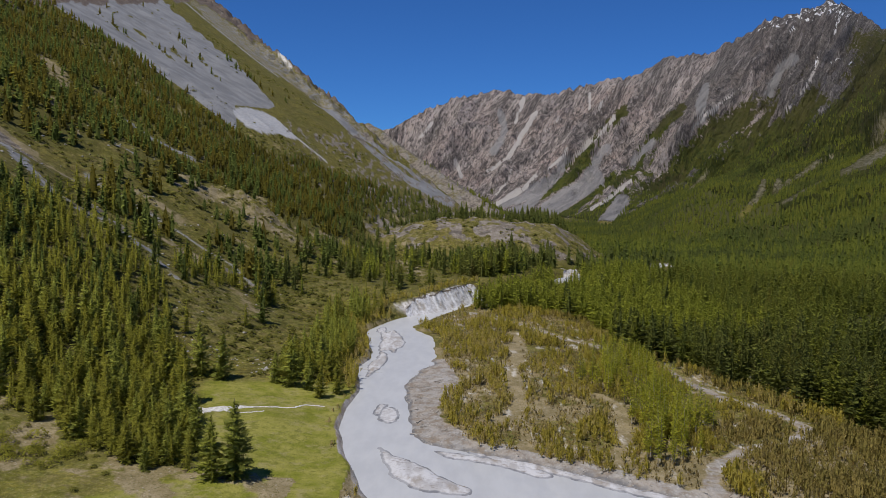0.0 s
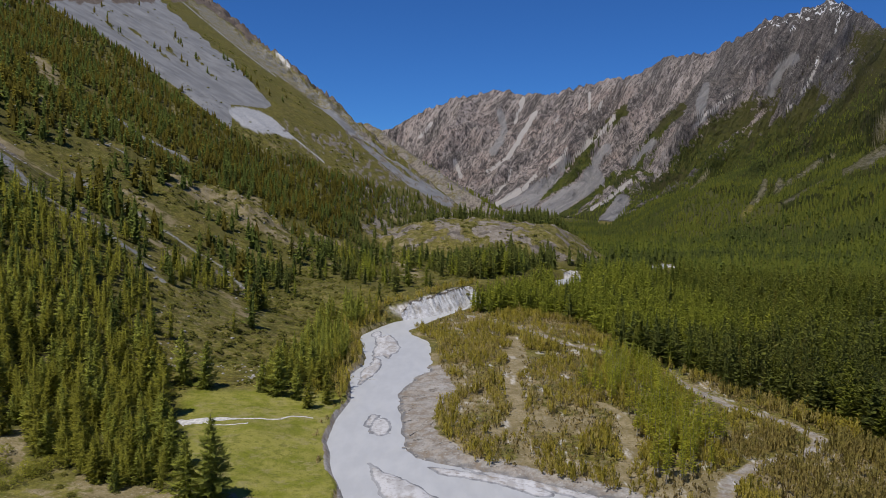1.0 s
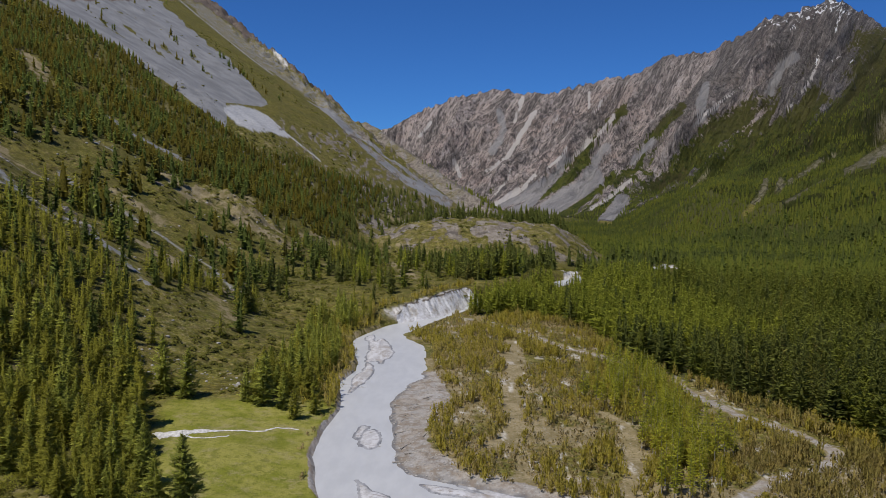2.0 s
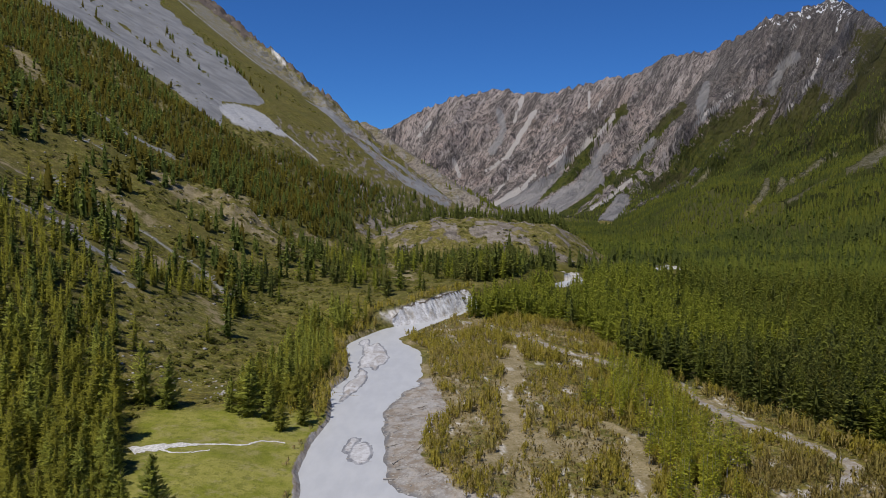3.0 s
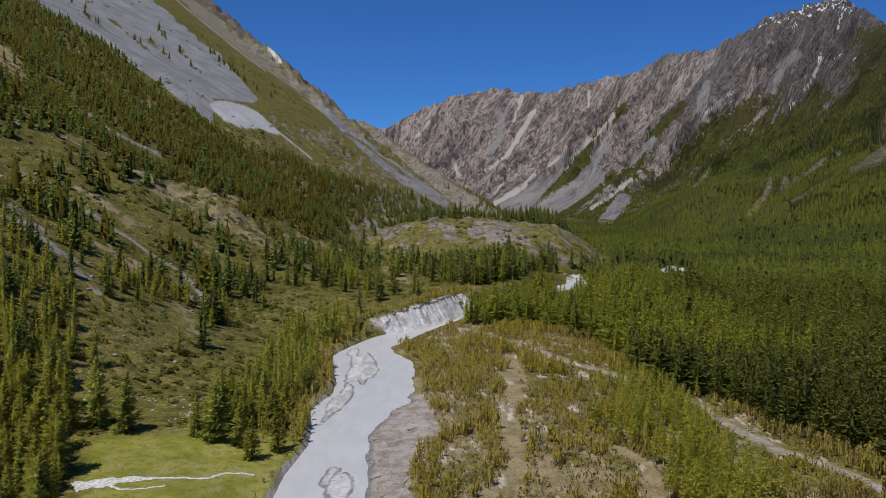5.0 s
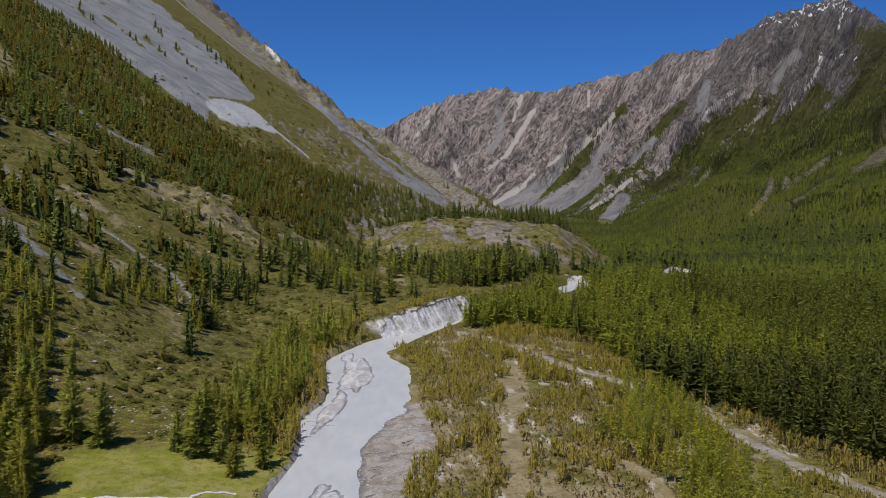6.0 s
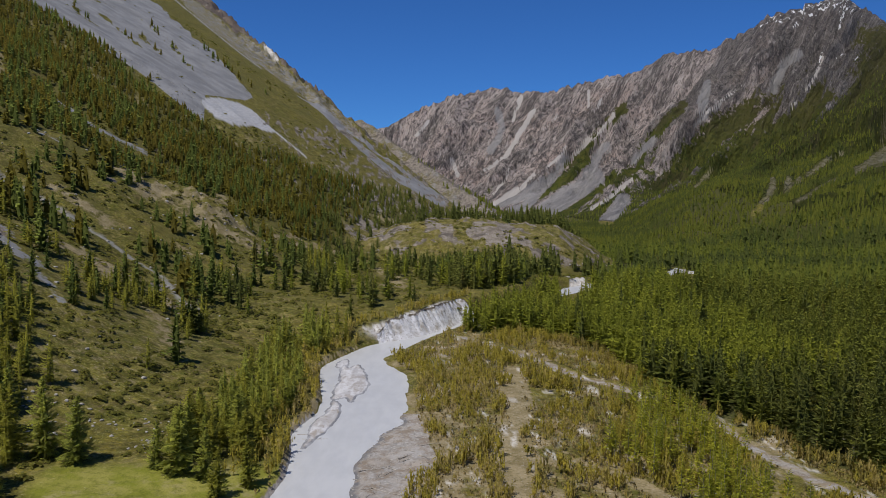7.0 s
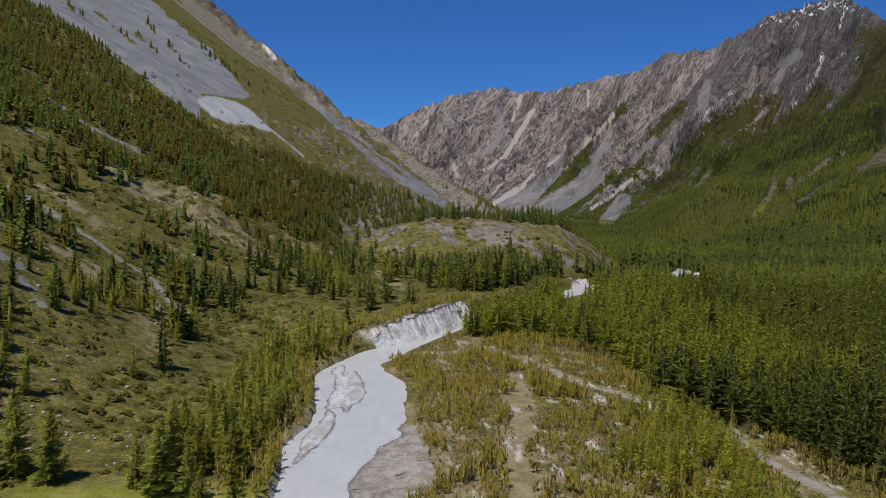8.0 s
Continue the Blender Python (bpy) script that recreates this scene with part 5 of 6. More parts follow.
trees, sloping = [], []
for box in ((-140, 140, 110, 330, 3.7), (-330, 330, 330, 560, 4.3), (-520, 620, 560, 1050, 5.9), (-500, 1000, 1050, 1700, 6.4), (0, 1300, 1700, 2300, 9.5)):
    p, s = plant(*box)
    p[:, 3] = rng.uniform(0.6, 1.1, len(p)) * (0.75 + 0.5 * fbm(p[:, 0] / 26, p[:, 1] / 26, 3, 97)) * np.where(s, np.interp(p[:, 1], [350, 450, 560], [0.92, 0.78, 0.66]), np.where(p[:, 0] > 50, 1.15, 0.88))
    p[:, 3] *= 0.86 + 0.3 * fbm(p[:, 0] / 150 + p[:, 1] / 60, p[:, 1] / 28, 3, 98)
    p[:, 3] *= np.where((p[:, 0] > 150) & (p[:, 1] > 900), 0.8, 1.0)
    p[:, 3] *= np.where((p[:, 0] > 5) & (p[:, 0] < 50) & (p[:, 1] > 310) & (p[:, 1] < 430), 1.25, 1.0)
    p[:, 3] *= np.where((p[:, 0] < -25) & (p[:, 1] < 270), 0.84, 1.0)
    trees.append(p), sloping.append(s)
trees, sloping = np.vstack(trees), np.concatenate(sloping)
LONE_SPRUCE = [(-58.9, 182.6, 0.98), (-53.9, 182.5, 0.92), (-37.5, 181.2, 0.95), (-41.5, 182.5, 0.6), (-64.5, 269, 0.8), (-34.2, 124.1, 1.08), (-37.3, 122.5, 0.8), (-33, 180, 0.6)]
LONE_LARCH = [(-29.8, 174.6, 0.6), (-26.5, 180, 0.62)]
order = np.argsort(np.hypot(trees[:, 0] * 0.7, trees[:, 1] - 60))
close, rest, rest_slope = trees[order[:285]], trees[order[285:]], sloping[order[285:]]
trunk_mesh = mesh_from("trunk", *stem(12.6, 0.19), BARK, True)
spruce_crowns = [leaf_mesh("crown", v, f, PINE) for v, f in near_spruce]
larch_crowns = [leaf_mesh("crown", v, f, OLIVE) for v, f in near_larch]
spruce_crowns_east = [leaf_mesh("crown", v, f, NEEDLES) for v, f in near_spruce]
larch_crowns_east = [leaf_mesh("crown", v, f, VALLEY_LARCH) for v, f in near_larch]


def add_tree(name, label, group, x, y, z, size, crown, trunk):
    tree = tagged(new(name), label, "tree", group)
    lean = Euler((rng.normal(0, 0.025), rng.normal(0, 0.025), rng.uniform(0, 6.28)))
    tree.matrix_world = Matrix.LocRotScale((x, y, z), lean, (size, size, size * rng.uniform(0.92, 1.1)))
    new("trunk", trunk).parent = tree
    new("crown", crown).parent = tree


def add_spruce(x, y, z, size):
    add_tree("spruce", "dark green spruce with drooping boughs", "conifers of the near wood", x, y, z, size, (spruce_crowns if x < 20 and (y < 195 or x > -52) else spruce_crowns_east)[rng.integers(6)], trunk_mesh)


def add_larch(x, y, z, size):
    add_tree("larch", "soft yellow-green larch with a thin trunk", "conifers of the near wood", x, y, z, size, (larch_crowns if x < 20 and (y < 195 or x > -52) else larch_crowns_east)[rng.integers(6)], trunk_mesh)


for x, y, size in LONE_SPRUCE:
    add_spruce(x, y, ground_z(x, y)[0], size)
for x, y, size in LONE_LARCH:
    add_larch(x, y, ground_z(x, y)[0], size)
for x, y, z, size in close:
    (add_spruce if rng.uniform() < (0.35 if x < 20 else 0.55) else add_larch)(x, y, z, size)
depth = rest[:, 1]
west_part = (rest[:, 0] < 30) & (depth < 300) & ~(rest_slope & (depth > 195))
low = (depth < 420) & ~(rest_slope & (rest[:, 0] < -80) & (depth > 290))
round_hill = (depth > 440) & (depth < 760) & (rest[:, 0] > -75) & (rest[:, 0] < np.interp(depth, [440, 500, 700], [60, 100, 95]))
# ridge shade put into colour: bands of far trees take darker needles
shade_band = fbm(rest[:, 0] / 190 + depth / 600, depth / 55 - rest[:, 0] / 260, 4, 94) + rng.uniform(-0.025, 0.025, len(rest)) > 0.54
shade_band &= (rest[:, 0] > 60) & (depth > 420)
mixed = rng.uniform(0, 1, len(rest)) < np.where(rest_slope, 0.55, np.where(rest[:, 0] < np.interp(depth, [290, 309, 334, 368, 402, 446], [-14, -3, 8, 25, 45, 75]), 0.65, np.where(depth > 255, 0.1, 0.6)))
for name, label, sel, shapes, mat in (
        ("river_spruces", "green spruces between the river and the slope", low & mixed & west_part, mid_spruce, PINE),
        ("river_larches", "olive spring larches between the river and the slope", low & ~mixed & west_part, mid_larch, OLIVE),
        ("low_slope_spruces", "green spruces scattered on the lower slope", low & mixed & ~west_part & rest_slope, mid_spruce, SLOPE_NEEDLES),
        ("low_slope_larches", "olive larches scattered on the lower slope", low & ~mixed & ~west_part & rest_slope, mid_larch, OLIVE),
        ("edge_spruces", "dark green spruces at the edge of the wood", low & mixed & ~west_part & ~rest_slope & (depth < 225), close_spruce, NEEDLES),
        ("edge_larches", "tall green larches at the edge of the wood", low & ~mixed & ~west_part & ~rest_slope & (depth < 225), close_larch, VALLEY_LARCH),
        ("spruce_wood", "dark green spruces of the valley wood", low & mixed & ~west_part & ~rest_slope & (depth >= 225), mid_spruce, NEEDLES),
        ("larch_wood", "tall dense green larches of the valley wood", low & ~mixed & ~west_part & ~rest_slope & (depth >= 225) & ((depth < 250) | (rest[:, 0] > 100)), mid_larch, VALLEY_LARCH),
        ("young_larch_wood", "bright yellow-green young larches beyond the island", low & ~mixed & ~west_part & ~rest_slope & (depth >= 250) & (rest[:, 0] <= 100), mid_larch, YOUNG_LARCH),
        ("hill_spruces", "dark spruces in a row along the rocky hill", ~low & round_hill, slope_spruce, NEEDLES),
        ("hillside_spruces", "dark spruces scattered on the mountainside", ~low & ~round_hill & (depth < 1050) & mixed, slope_spruce, SLOPE_NEEDLES),
        ("hillside_larches", "olive-brown larches in a belt under the scree", ~low & ~round_hill & (depth < 1050) & ~mixed & rest_slope, slope_larch, DUSKY),
        ("valley_larches", "wide larch forest over the valley floor", ~low & ~round_hill & (depth < 720) & ~mixed & ~rest_slope & ~shade_band, far_larch, FAR_LARCH),
        ("upper_valley_larches", "green larch forest on the rising valley floor", ~low & ~round_hill & (depth >= 720) & (depth < 1050) & ~mixed & ~rest_slope & ~shade_band, dot_larch, FAR_WOOD),
        ("valley_spruces", "dark spruce stands in the wide valley forest", ~low & ~round_hill & (depth < 720) & ~mixed & ~rest_slope & shade_band, far_larch, SHADED_LARCH),
        ("distant_spruces", "dark spruce stands on the far valley side", (depth >= 720) & ~rest_slope & ~round_hill & shade_band & ((depth >= 1050) | ~mixed), dot_larch, SHADED_LARCH),
        ("distant_wood", "far green forest on the lower mountain flank", (depth >= 1050) & ~(shade_band & ~rest_slope), dot_larch, FAR_WOOD)):
    tagged(new(name, scatter_mesh(name, shapes, rest[sel], mat, rng)), label, "forest", kind="stuff")
ux, uy = grid_places(rng, -130, -20, 120, 290, 3.0)
uz, um = height(ux, uy)
keep = in_view(ux, uy) & um["west_side"] & (um["d"] > 3) & (rng.uniform(0, 1, len(ux)) < 0.75 * (tree_cover(ux, uy, uz, um) > 0.4))
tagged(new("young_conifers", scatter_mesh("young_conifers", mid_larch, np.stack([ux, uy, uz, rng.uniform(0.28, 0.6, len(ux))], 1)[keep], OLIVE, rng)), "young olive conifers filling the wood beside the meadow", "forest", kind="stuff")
ux, uy = grid_places(rng, -400, -60, 400, 690, 4.0)
uz, um = height(ux, uy)
keep = in_view(ux, uy) & um["west_side"] & (um["west"] > um["plain"] + 14) & (rng.uniform(0, 1, len(ux)) < 0.9 * (tree_cover(ux, uy, uz, um) > 0.45))
tagged(new("belt_thicket", scatter_mesh("belt_thicket", dot_larch, np.stack([ux, uy, uz, rng.uniform(0.3, 0.55, len(ux))], 1)[keep], DUSKY, rng)), "low olive-brown larch thicket between the belt's trees", "forest", kind="stuff")
trunks = rest[(depth < 420)]
tagged(new("forest_trunks", scatter_mesh("forest_trunks", [stem(12, 0.17, 4, 2)], trunks, BARK, rng, False)), "slender grey-brown trunks of the conifer wood", "tree trunks", kind="stuff")


def gravel_strip(name, label, line, widths, material, seed):
    """A thin ragged ribbon of washed stones, laid on the turf."""
    path = spline(line, 14)
    s = np.linspace(0, 1, len(path))
    side = np.gradient(path, axis=0)
    side = np.stack([-side[:, 1], side[:, 0]], 1) / np.maximum(np.hypot(*side.T), 1e-6)[:, None]
    half = np.interp(s, np.linspace(0, 1, len(widths)), widths) * (0.55 + 0.9 * fbm(s * 40, s * 0, 3, seed))
    wander = (fbm(s * 22, s * 0 + 3, 3, seed + 5) - 0.5)[:, None] * 0.8
    cols = [path + side * (wander + half[:, None] * q) for q in (-1, -0.35, 0.3, 1)]
    p = np.stack(cols, 1)
    x, y = p[..., 0].ravel(), p[..., 1].ravel()
    lift = np.tile([0.0, 0.07, 0.08, 0.0], len(path))
    v = np.stack([x, y, ground_z(x, y) + 0.03 + lift], 1)
    i, j = np.meshgrid(np.arange(len(path) - 1), np.arange(3), indexing="ij")
    k = (i * 4 + j).ravel()
    f = np.stack([k, k + 1, k + 5, k + 4], 1)
    tagged(new(name, mesh_from(name, v, f, material, True)), label, "gravel", kind="structure")


gravel_strip("gravel_rill", "white washed gravel of a dry rill across the meadow", STREAM, [2.4, 1.5, 0.35, 0.34, 0.24, 0.26], WHITE_GRAVEL, 7)
gravel_strip("gravel_rill", "thin white gravel trail in the meadow grass", [(-46, 158.5), (-43.5, 157.5), (-40, 158.6), (-38.5, 160)], [0.4, 0.2, 0.18, 0.2], WHITE_GRAVEL, 9)


# ---- young trees and bushes on the island ----
GROVE = np.array([(27, 199), (35, 189), (39.5, 176), (33, 146), (38, 136), (50, 152), (57, 172), (57, 200), (53, 230), (47, 252), (42, 240), (40, 215)])


def bare_ground(x, y):
    """Tracks, channel and washes, where nothing grows."""
    jitter = (fbm(x / 9, y / 9, 4, 51) - 0.5)
    open_way = np.maximum.reduce([band(CHANNEL, 4.6, x + jitter * 4, y, 168, 290), band(CHANNEL, 3.0, x + jitter * 3, y, 100, 168), band(FOOTPATH, 4.2, x + jitter * 2, y, 240, 330),
                                  0.92 * band(TRACK, 3.4, x + jitter * 6, y, 150, 275), band(TRACK_EAST, 2.0, x + jitter * 3, y, 130, 200)])
    wash = step(0.17, 0.24, fbm(x / 7, y / 16, 4, 57) - 0.5)
    ring = np.array(BEACH)
    beach = np.where(inside(ring, x, y), 1.0, 0.0)
    return np.maximum.reduce([open_way, wash * 0.9, beach])


birch_crowns = [leaf_mesh("crown", *tufted(rng, 7.5, 1.25, 240, 0.26, 0.7, 0.24, 0.4, 0.06), BIRCH) for _ in range(4)]
pale_trunk = mesh_from("trunk", *stem(7.2, 0.09), PALE_BARK, True)
gx, gy = grid_places(rng, 24, 60, 130, 256, 2.35)
keep = inside(GROVE, gx, gy) & (bare_ground(gx, gy) < 0.5) & (rng.uniform(0, 1, len(gx)) < 0.2 + 0.62 * step(0.42, 0.56, fbm(gx / 7, gy / 11, 3, 69)))
gx, gy = gx[keep][:280], gy[keep][:280]
for x, y, z in zip(gx, gy, ground_z(gx, gy)):
    add_tree("birch", "slim young birch in light green leaf", "young trees on the island", x, y, z, rng.uniform(0.7, 1.25), birch_crowns[rng.integers(4)], pale_trunk)

willows = [shrub(rng, 2.8, 0.9, 14, 0.034, 2) for _ in range(8)]
sx, sy = grid_places(rng, -16, 100, 118, 335, 1.22)
z, m = height(sx, sy)
edge = np.interp(sy, FOREST_EDGE_Y, FOREST_EDGE_X)
grow = 0.05 + 0.72 * step(0.45, 0.55, fbm(sx / 6, sy / 10, 3, 63)) + 0.4 * (sx > 46) * (sy < 172)
keep = (m["d"] > np.where(sy > 280, 5.0, 2.0)) & (~m["west_side"]) & (sx < edge + 4) & in_view(sx, sy) & (rng.uniform(0, 1, len(sx)) < grow * (1 - bare_ground(sx, sy)))
spots = np.stack([sx, sy, z, rng.uniform(0.45, 1.3, len(sx)) * (0.35 + 1.5 * fbm(sx / 14, sy / 18, 3, 64))], 1)[keep]
brown = (spots[:, 0] > 52) & (spots[:, 1] < 170)
tagged(new("brown_thicket", scatter_mesh("brown_thicket", willows, spots[brown], BRUSH, rng)), "grey-brown leafless willow thicket beside the dry channel", "bushes", kind="stuff")
spots = spots[~brown]
tagged(new("willow_thicket", scatter_mesh("willow_thicket", willows, spots, WILLOW, rng)), "olive and straw-coloured willow thicket on river gravel", "bushes", kind="stuff")

# dry grass between the bushes, and along the western bank
tussocks = [shrub(rng, 0.8, 0.6, 8, 0.16) for _ in range(5)]
sx, sy = grid_places(rng, -30, 100, 118, 325, 1.25)
z, m = height(sx, sy)
edge = np.interp(sy, FOREST_EDGE_Y, FOREST_EDGE_X)
bank_side = m["west_side"] & (rng.uniform(0, 1, len(sx)) < 0.25) & (m["d"] > 0.6) & (m["d"] < 2.2) & (sy < 290)
keep = in_view(sx, sy) & (bank_side | ((m["d"] > 2.5) & (~m["west_side"]) & (sx < edge) & (bare_ground(sx, sy) < 0.8))) & (rng.uniform(0, 1, len(sx)) < 0.85)
spots = np.stack([sx, sy, z, rng.uniform(0.5, 1.4, len(sx))], 1)[keep]
tagged(new("dry_grass", scatter_mesh("dry_grass", tussocks, spots, STRAW, rng)), "straw-coloured dry grass on gravel and river bank", "grass", kind="stuff")

# brown brush along the wood's edge
sx, sy = grid_places(rng, 10, 110, 130, 325, 1.6)
edge = np.interp(sy, FOREST_EDGE_Y, FOREST_EDGE_X)
z, m = height(sx, sy)
keep = (sx > edge - 5) & (sx < edge + 3) & (m["d"] > 3) & in_view(sx, sy) & (bare_ground(sx, sy) < 0.5) & (rng.uniform(0, 1, len(sx)) < 0.55)
spots = np.stack([sx, sy, z, rng.uniform(0.6, 1.4, len(sx))], 1)[keep]
tagged(new("forest_edge_brush", scatter_mesh("forest_edge_brush", willows, spots, BRUSH, rng)), "brown leafless brush along the edge of the wood", "bushes", kind="stuff")

# bushes along the western bank and the wood's edge, low juniper on the slope
sx, sy = grid_places(rng, -50, 30, 183, 366, 1.8)
z, m = height(sx, sy)
keep = m["west_side"] & (m["d"] > 0.4) & (m["d"] < 9) & (rng.uniform(0, 1, len(sx)) < 0.85) & (((sy < 294) & (m["d"] < 7)) | (m["d"] > 5.8))
spots = np.stack([sx, sy, z, rng.uniform(0.6, 1.5, len(sx))], 1)[keep]
tagged(new("bank_bushes", scatter_mesh("bank_bushes", willows, spots, WILLOW, rng)), "leafy olive bushes along the river bank", "bushes", kind="stuff")

fx, fy = rng.uniform(-77, -60, 26), rng.uniform(124, 137, 26)
near_bushes = np.stack([fx, fy, ground_z(fx, fy), rng.uniform(1.0, 2.2, 26)], 1)
tagged(new("round_bushes", scatter_mesh("round_bushes", [cushion(rng, 1.0, 0.95, 170) for _ in range(4)], near_bushes, OLIVE, rng)), "round olive-green bushes before the wood", "bushes", kind="stuff")
junipers = [cushion(rng, 0.85, 1.2, 14) for _ in range(6)]
places = []
for box in ((-150, -20, 110, 330, 2.1), (-330, 105, 330, 660, 3.7)):
    sx, sy = grid_places(rng, *box)
    keep = in_view(sx, sy)
    sx, sy = sx[keep], sy[keep]
    z, m = height(sx, sy)
    lush = step(0.4, 0.58, fbm(sx / 13, sy / 13, 3, 66))
    foot = np.interp(sy, [100, 124, 150, 172, 181, 190], [-70, -40, -47, -56, -58, -40])
    keep = (m["west_side"]) & (m["d"] > 3) & ((sx < foot) | (sy > 188)) & (rng.uniform(0, 1, len(sx)) < np.where(sy < 330, 0.1 + 0.4 * lush, 0.22 + 0.5 * lush) - 0.3 * (m["hill"] > 5))
    spots = np.stack([sx, sy, z, rng.uniform(0.5, 1.25, len(sx)) * (0.9 if box[4] < 3 else 1.15)], 1)[keep]
    front = spots[:, 1] < 150
    if front.any():
        bushes = [cushion(rng, 0.8, 0.9, 90) for _ in range(4)]
        near_spots = spots[front][::4]
        tagged(new("meadow_bushes", scatter_mesh("meadow_bushes", bushes, near_spots, JUNIPER, rng)), "low round olive bushes in dry grass", "bushes", kind="stuff")
    places.append(spots[~front])
sx, sy = grid_places(rng, -470, -90, 640, 1150, 7.0)
z, m = height(sx, sy)
grow = step(0.52, 0.62, fbm((sy + 0.5 * sx) / 30, (sx - 0.3 * sy) / 90, 4, 67)) * 0.55
keep = in_view(sx, sy) & (m["west"] > m["plain"] + 30) & (m["d_west"] < -20) & (rng.uniform(0, 1, len(sx)) < grow)
places.append(np.stack([sx, sy, z, rng.uniform(0.9, 2.0, len(sx))], 1)[keep])
places = np.vstack(places)
z, m = height(places[:, 0], places[:, 1])
loose = terrain_masks(places[:, 0], places[:, 1], z, m)
places = places[(np.maximum(loose["scree"], loose["silt"]) < 0.3) | (rng.uniform(0, 1, len(places)) < 0.08)]
tagged(new("juniper_scrub", scatter_mesh("juniper_scrub", junipers, places, JUNIPER, rng)), "low olive juniper scrub on the grassy slope", "bushes", kind="stuff")


# ---- stones and driftwood ----
def stone(rng, size):
    """A blunt, uneven boulder."""
    bm = bmesh.new()
    bmesh.ops.create_icosphere(bm, subdivisions=1, radius=size)
    for v in bm.verts:
        v.co = Vector((v.co.x * 1.2, v.co.y, v.co.z * 0.7)) * rng.uniform(0.72, 1.15)
    v = np.array([tuple(q.co) for q in bm.verts])
    f = np.array([[q.index for q in t.verts] for t in bm.faces])
    bm.free()
    return v, f


stones = [stone(rng, 0.5) for _ in range(6)]
boulder_meshes = [mesh_from("boulder", v, f, BOULDER) for v, f in stones]
bx, by = rng.uniform(-74, -42, 260), rng.uniform(184, 205, 260)
keep = np.flatnonzero((fbm(bx / 5, by / 5, 2, 68) > 0.52))[:110]
for x, y, z in zip(bx[keep], by[keep], ground_z(bx[keep], by[keep])):
    rock = tagged(new("boulder", boulder_meshes[rng.integers(6)]), "pale grey boulder in the grass", "boulder", "boulders at the slope foot")
    rock.matrix_world = Matrix.LocRotScale((x, y, z + 0.05), Euler((0, 0, rng.uniform(0, 6.28))), Vector((1, 1, 1)) * rng.uniform(0.25, 0.9))
bx, by = grid_places(rng, -320, 110, 200, 660, 3.4)
z, m = height(bx, by)
mask = terrain_masks(bx, by, z, m)
keep = in_view(bx, by) & (m["d"] > 3) & (rng.uniform(0, 1, len(bx)) < np.clip(mask["rock"] * 0.35 + mask["scree"] * 0.3 + np.exp(-(((bx + 106) / 24) ** 2 + ((by - 416) / 28) ** 2)) * 0.5, 0, 1) + 0.05 * (m["west"] > m["plain"] + 1))
spots = np.stack([bx, by, z, rng.uniform(0.4, 1.5, len(bx))], 1)[keep]
tagged(new("slope_stones", scatter_mesh("slope_stones", stones, spots, BOULDER, rng, False)), "loose grey stones strewn over the slope", "stones", kind="stuff")
bx, by = grid_places(rng, -26, 42, 122, 270, 1.0)
z, m = height(bx, by)
mask = terrain_masks(bx, by, z, m)
keep = (mask["gravel"] > 0.6) & (~m["west_side"]) & (z > m["level"] + 0.03) & (rng.uniform(0, 1, len(bx)) < 0.5)
spots = np.stack([bx, by, z - 0.03, rng.uniform(0.15, 0.6, len(bx))], 1)[keep]
tagged(new("river_cobbles", scatter_mesh("river_cobbles", stones, spots, BOULDER, rng, False)), "grey cobbles on the gravel bars", "stones", kind="stuff")


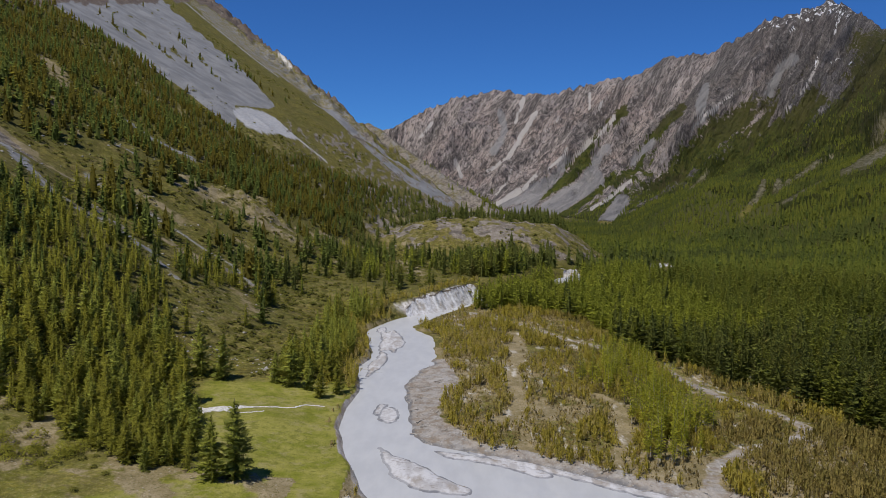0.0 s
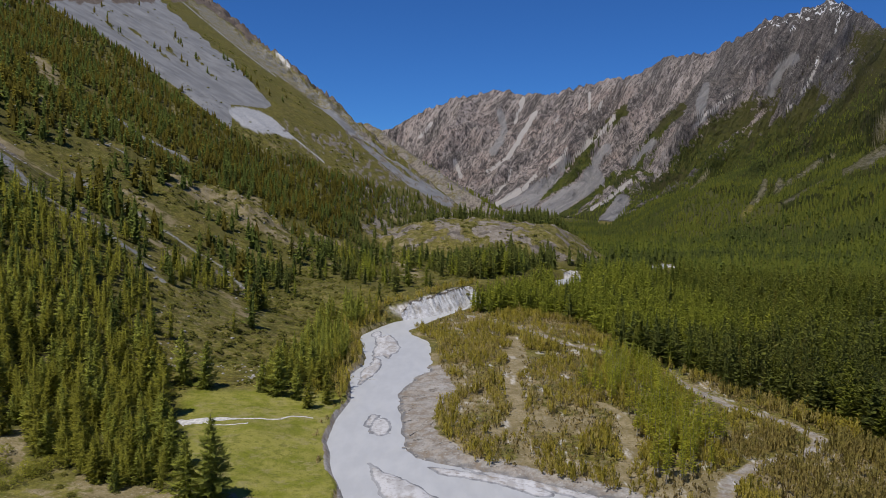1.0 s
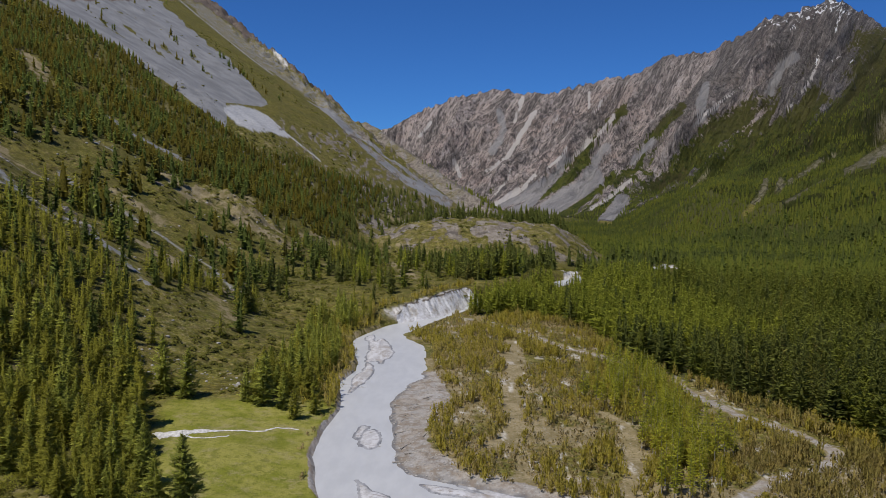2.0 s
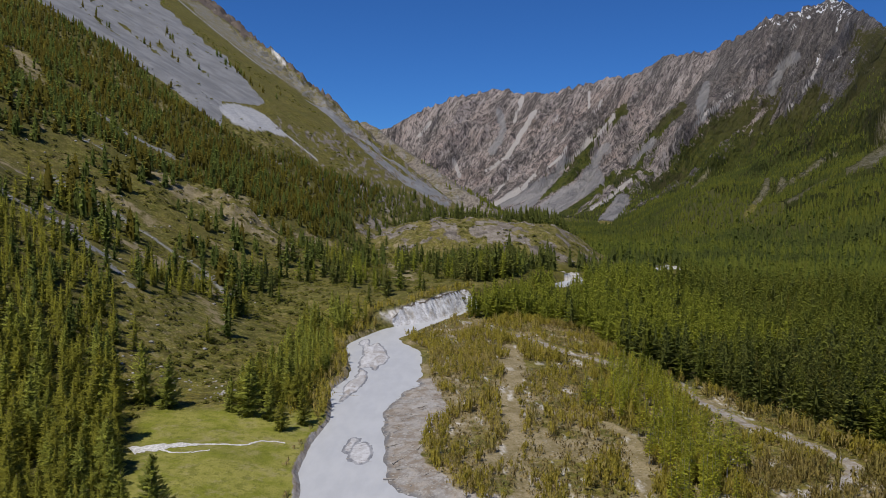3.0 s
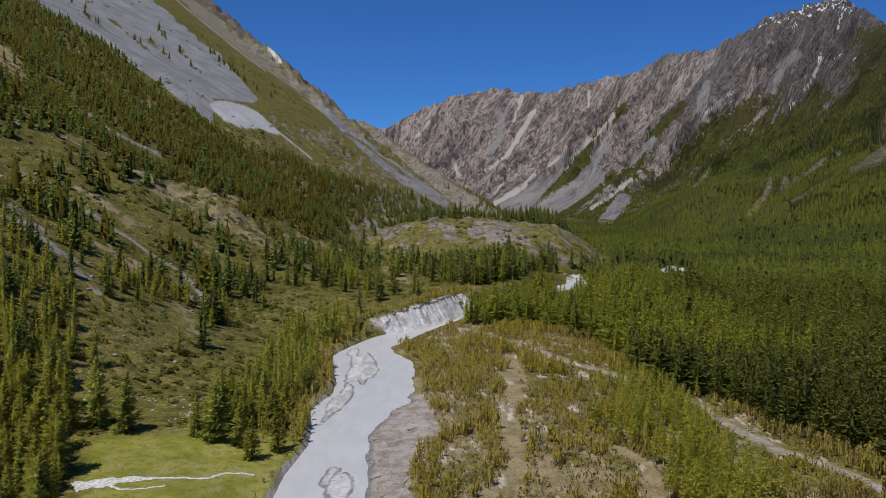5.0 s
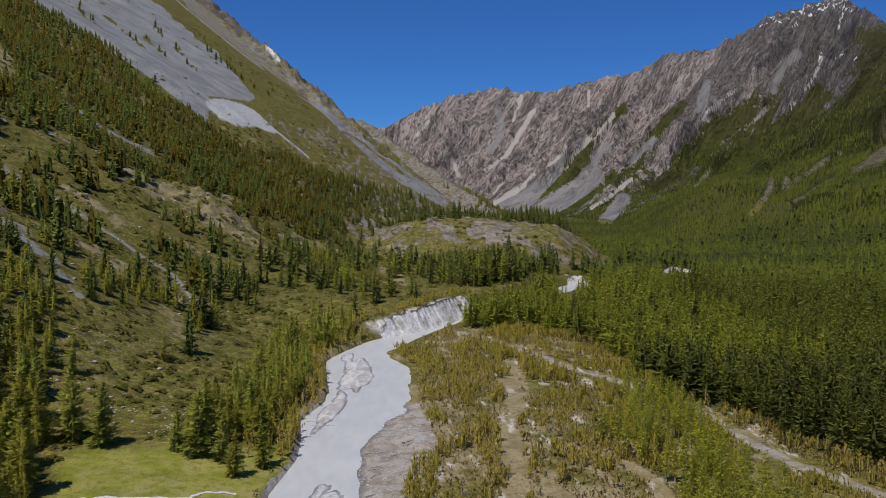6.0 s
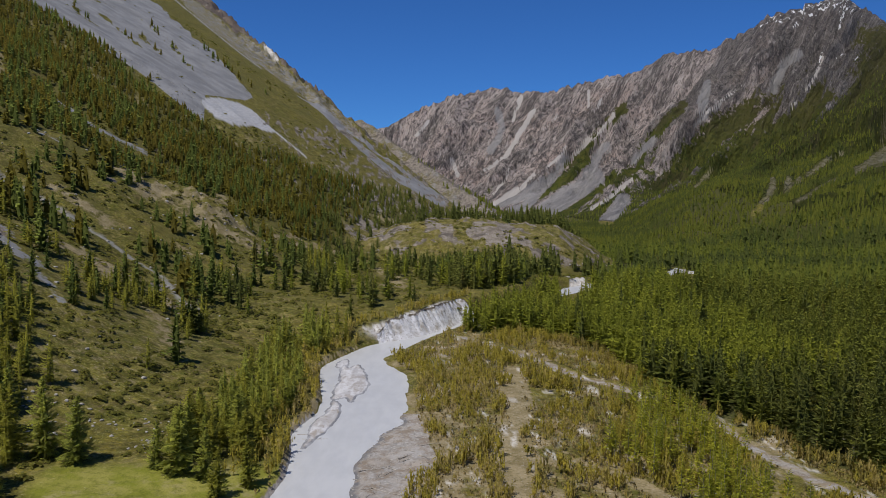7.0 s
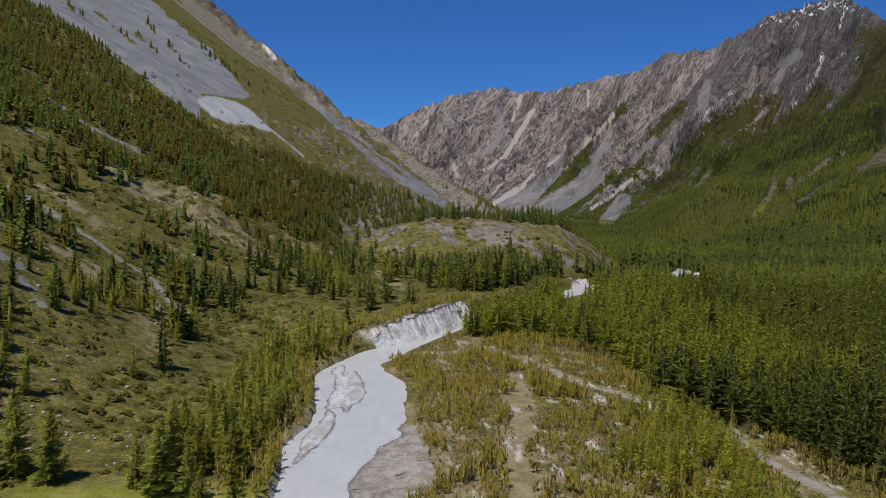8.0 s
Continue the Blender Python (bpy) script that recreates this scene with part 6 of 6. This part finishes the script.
def driftwood(length, thick):
    """A bleached, crooked log with a stub of a branch."""
    v, f, sides, rings = [], [], 6, 7
    bend = rng.uniform(-0.06, 0.06)
    for k in range(rings):
        t = k / (rings - 1)
        for q in range(sides):
            a = 6.283 * q / sides
            w = thick * (1 - 0.6 * t) * rng.uniform(0.85, 1.15)
            v.append(((t - 0.5) * length, bend * length * math.sin(3.1 * t) + math.cos(a) * w, math.sin(a) * w + thick * 0.6))
    for k in range(rings - 1):
        for q in range(sides):
            a, b = k * sides + q, k * sides + (q + 1) % sides
            f += [(a, b, b + sides), (a, b + sides, a + sides)]
    k = len(v)
    stub = (rng.uniform(-0.2, 0.3) * length, 0, thick * 0.8)
    v += [stub, (stub[0] + 0.15, thick * 0.5, thick), (stub[0] - 0.1, thick * 0.5, thick), (stub[0] + 0.12 * length, 0.12 * length, thick * 2.5)]
    f += [(k, k + 1, k + 3), (k + 1, k + 2, k + 3), (k + 2, k, k + 3)]
    return mesh_from("driftwood_log", np.array(v), np.array(f), DRIFTWOOD)


log_meshes = [driftwood(rng.uniform(3, 7), rng.uniform(0.07, 0.13)) for _ in range(6)]
LOGS = [(-13.5, 163.2, -15), (-6, 163, 60), (-5, 158, 10), (-7, 171, 35), (-3, 170, 80), (-5, 180, -30), (-8, 190, 20), (-3, 196, 50), (-6.5, 154, 5),
        (-9, 138, -40), (-5, 133, -35), (0, 129, -30), (9, 141, -12), (16, 138.5, -8), (24, 134, -20), (-20, 215, 70), (-22.5, 209, 15), (-21, 206, 5),
        (-18.5, 240, 60), (62, 206, -60), (66, 190, -30), (60, 222, -70), (76, 175, -20), (73, 178, 15), (30, 132, -10), (33, 131, 25)]
for x, y, turn in LOGS:
    z = max(ground_z(x, y)[0], float(river_level(np.array(x), np.array(y))))
    log = tagged(new("driftwood_log", log_meshes[rng.integers(6)]), "bleached grey driftwood log on the gravel", "log", "driftwood on the bars")
    log.matrix_world = pose(x, y, z - 0.03, 0, 0, turn)


# broken branches washed up on beach, bars and channel
sticks = []
for _ in range(5):
    long, thick = rng.uniform(0.8, 2.4), rng.uniform(0.03, 0.07)
    v, f = stem(long, thick, 4, 3)
    sticks.append((np.stack([v[:, 2], v[:, 0] + 0.12 * np.sin(v[:, 2] * 2), v[:, 1] + 0.05 + 0.1 * v[:, 2] * rng.uniform(0, 1)], 1), f))
bx, by = grid_places(rng, -26, 80, 124, 265, 1.5)
z, m = height(bx, by)
heap = step(0.5, 0.62, fbm(bx / 4, by / 9, 3, 88))
washed_up = inside(np.array(BEACH), bx, by) | (band(CHANNEL, 3.5, bx, by, 100, 290) > 0.3)
keep = washed_up & (z > m["level"] + 0.03) & (rng.uniform(0, 1, len(bx)) < 0.08 + 0.4 * heap)
spots = np.stack([bx, by, z, rng.uniform(0.6, 1.4, len(bx))], 1)[keep]
tagged(new("driftwood_sticks", scatter_mesh("driftwood_sticks", sticks, spots, DRIFTWOOD, rng, False)), "bleached broken branches strewn over the gravel", "driftwood", kind="stuff")
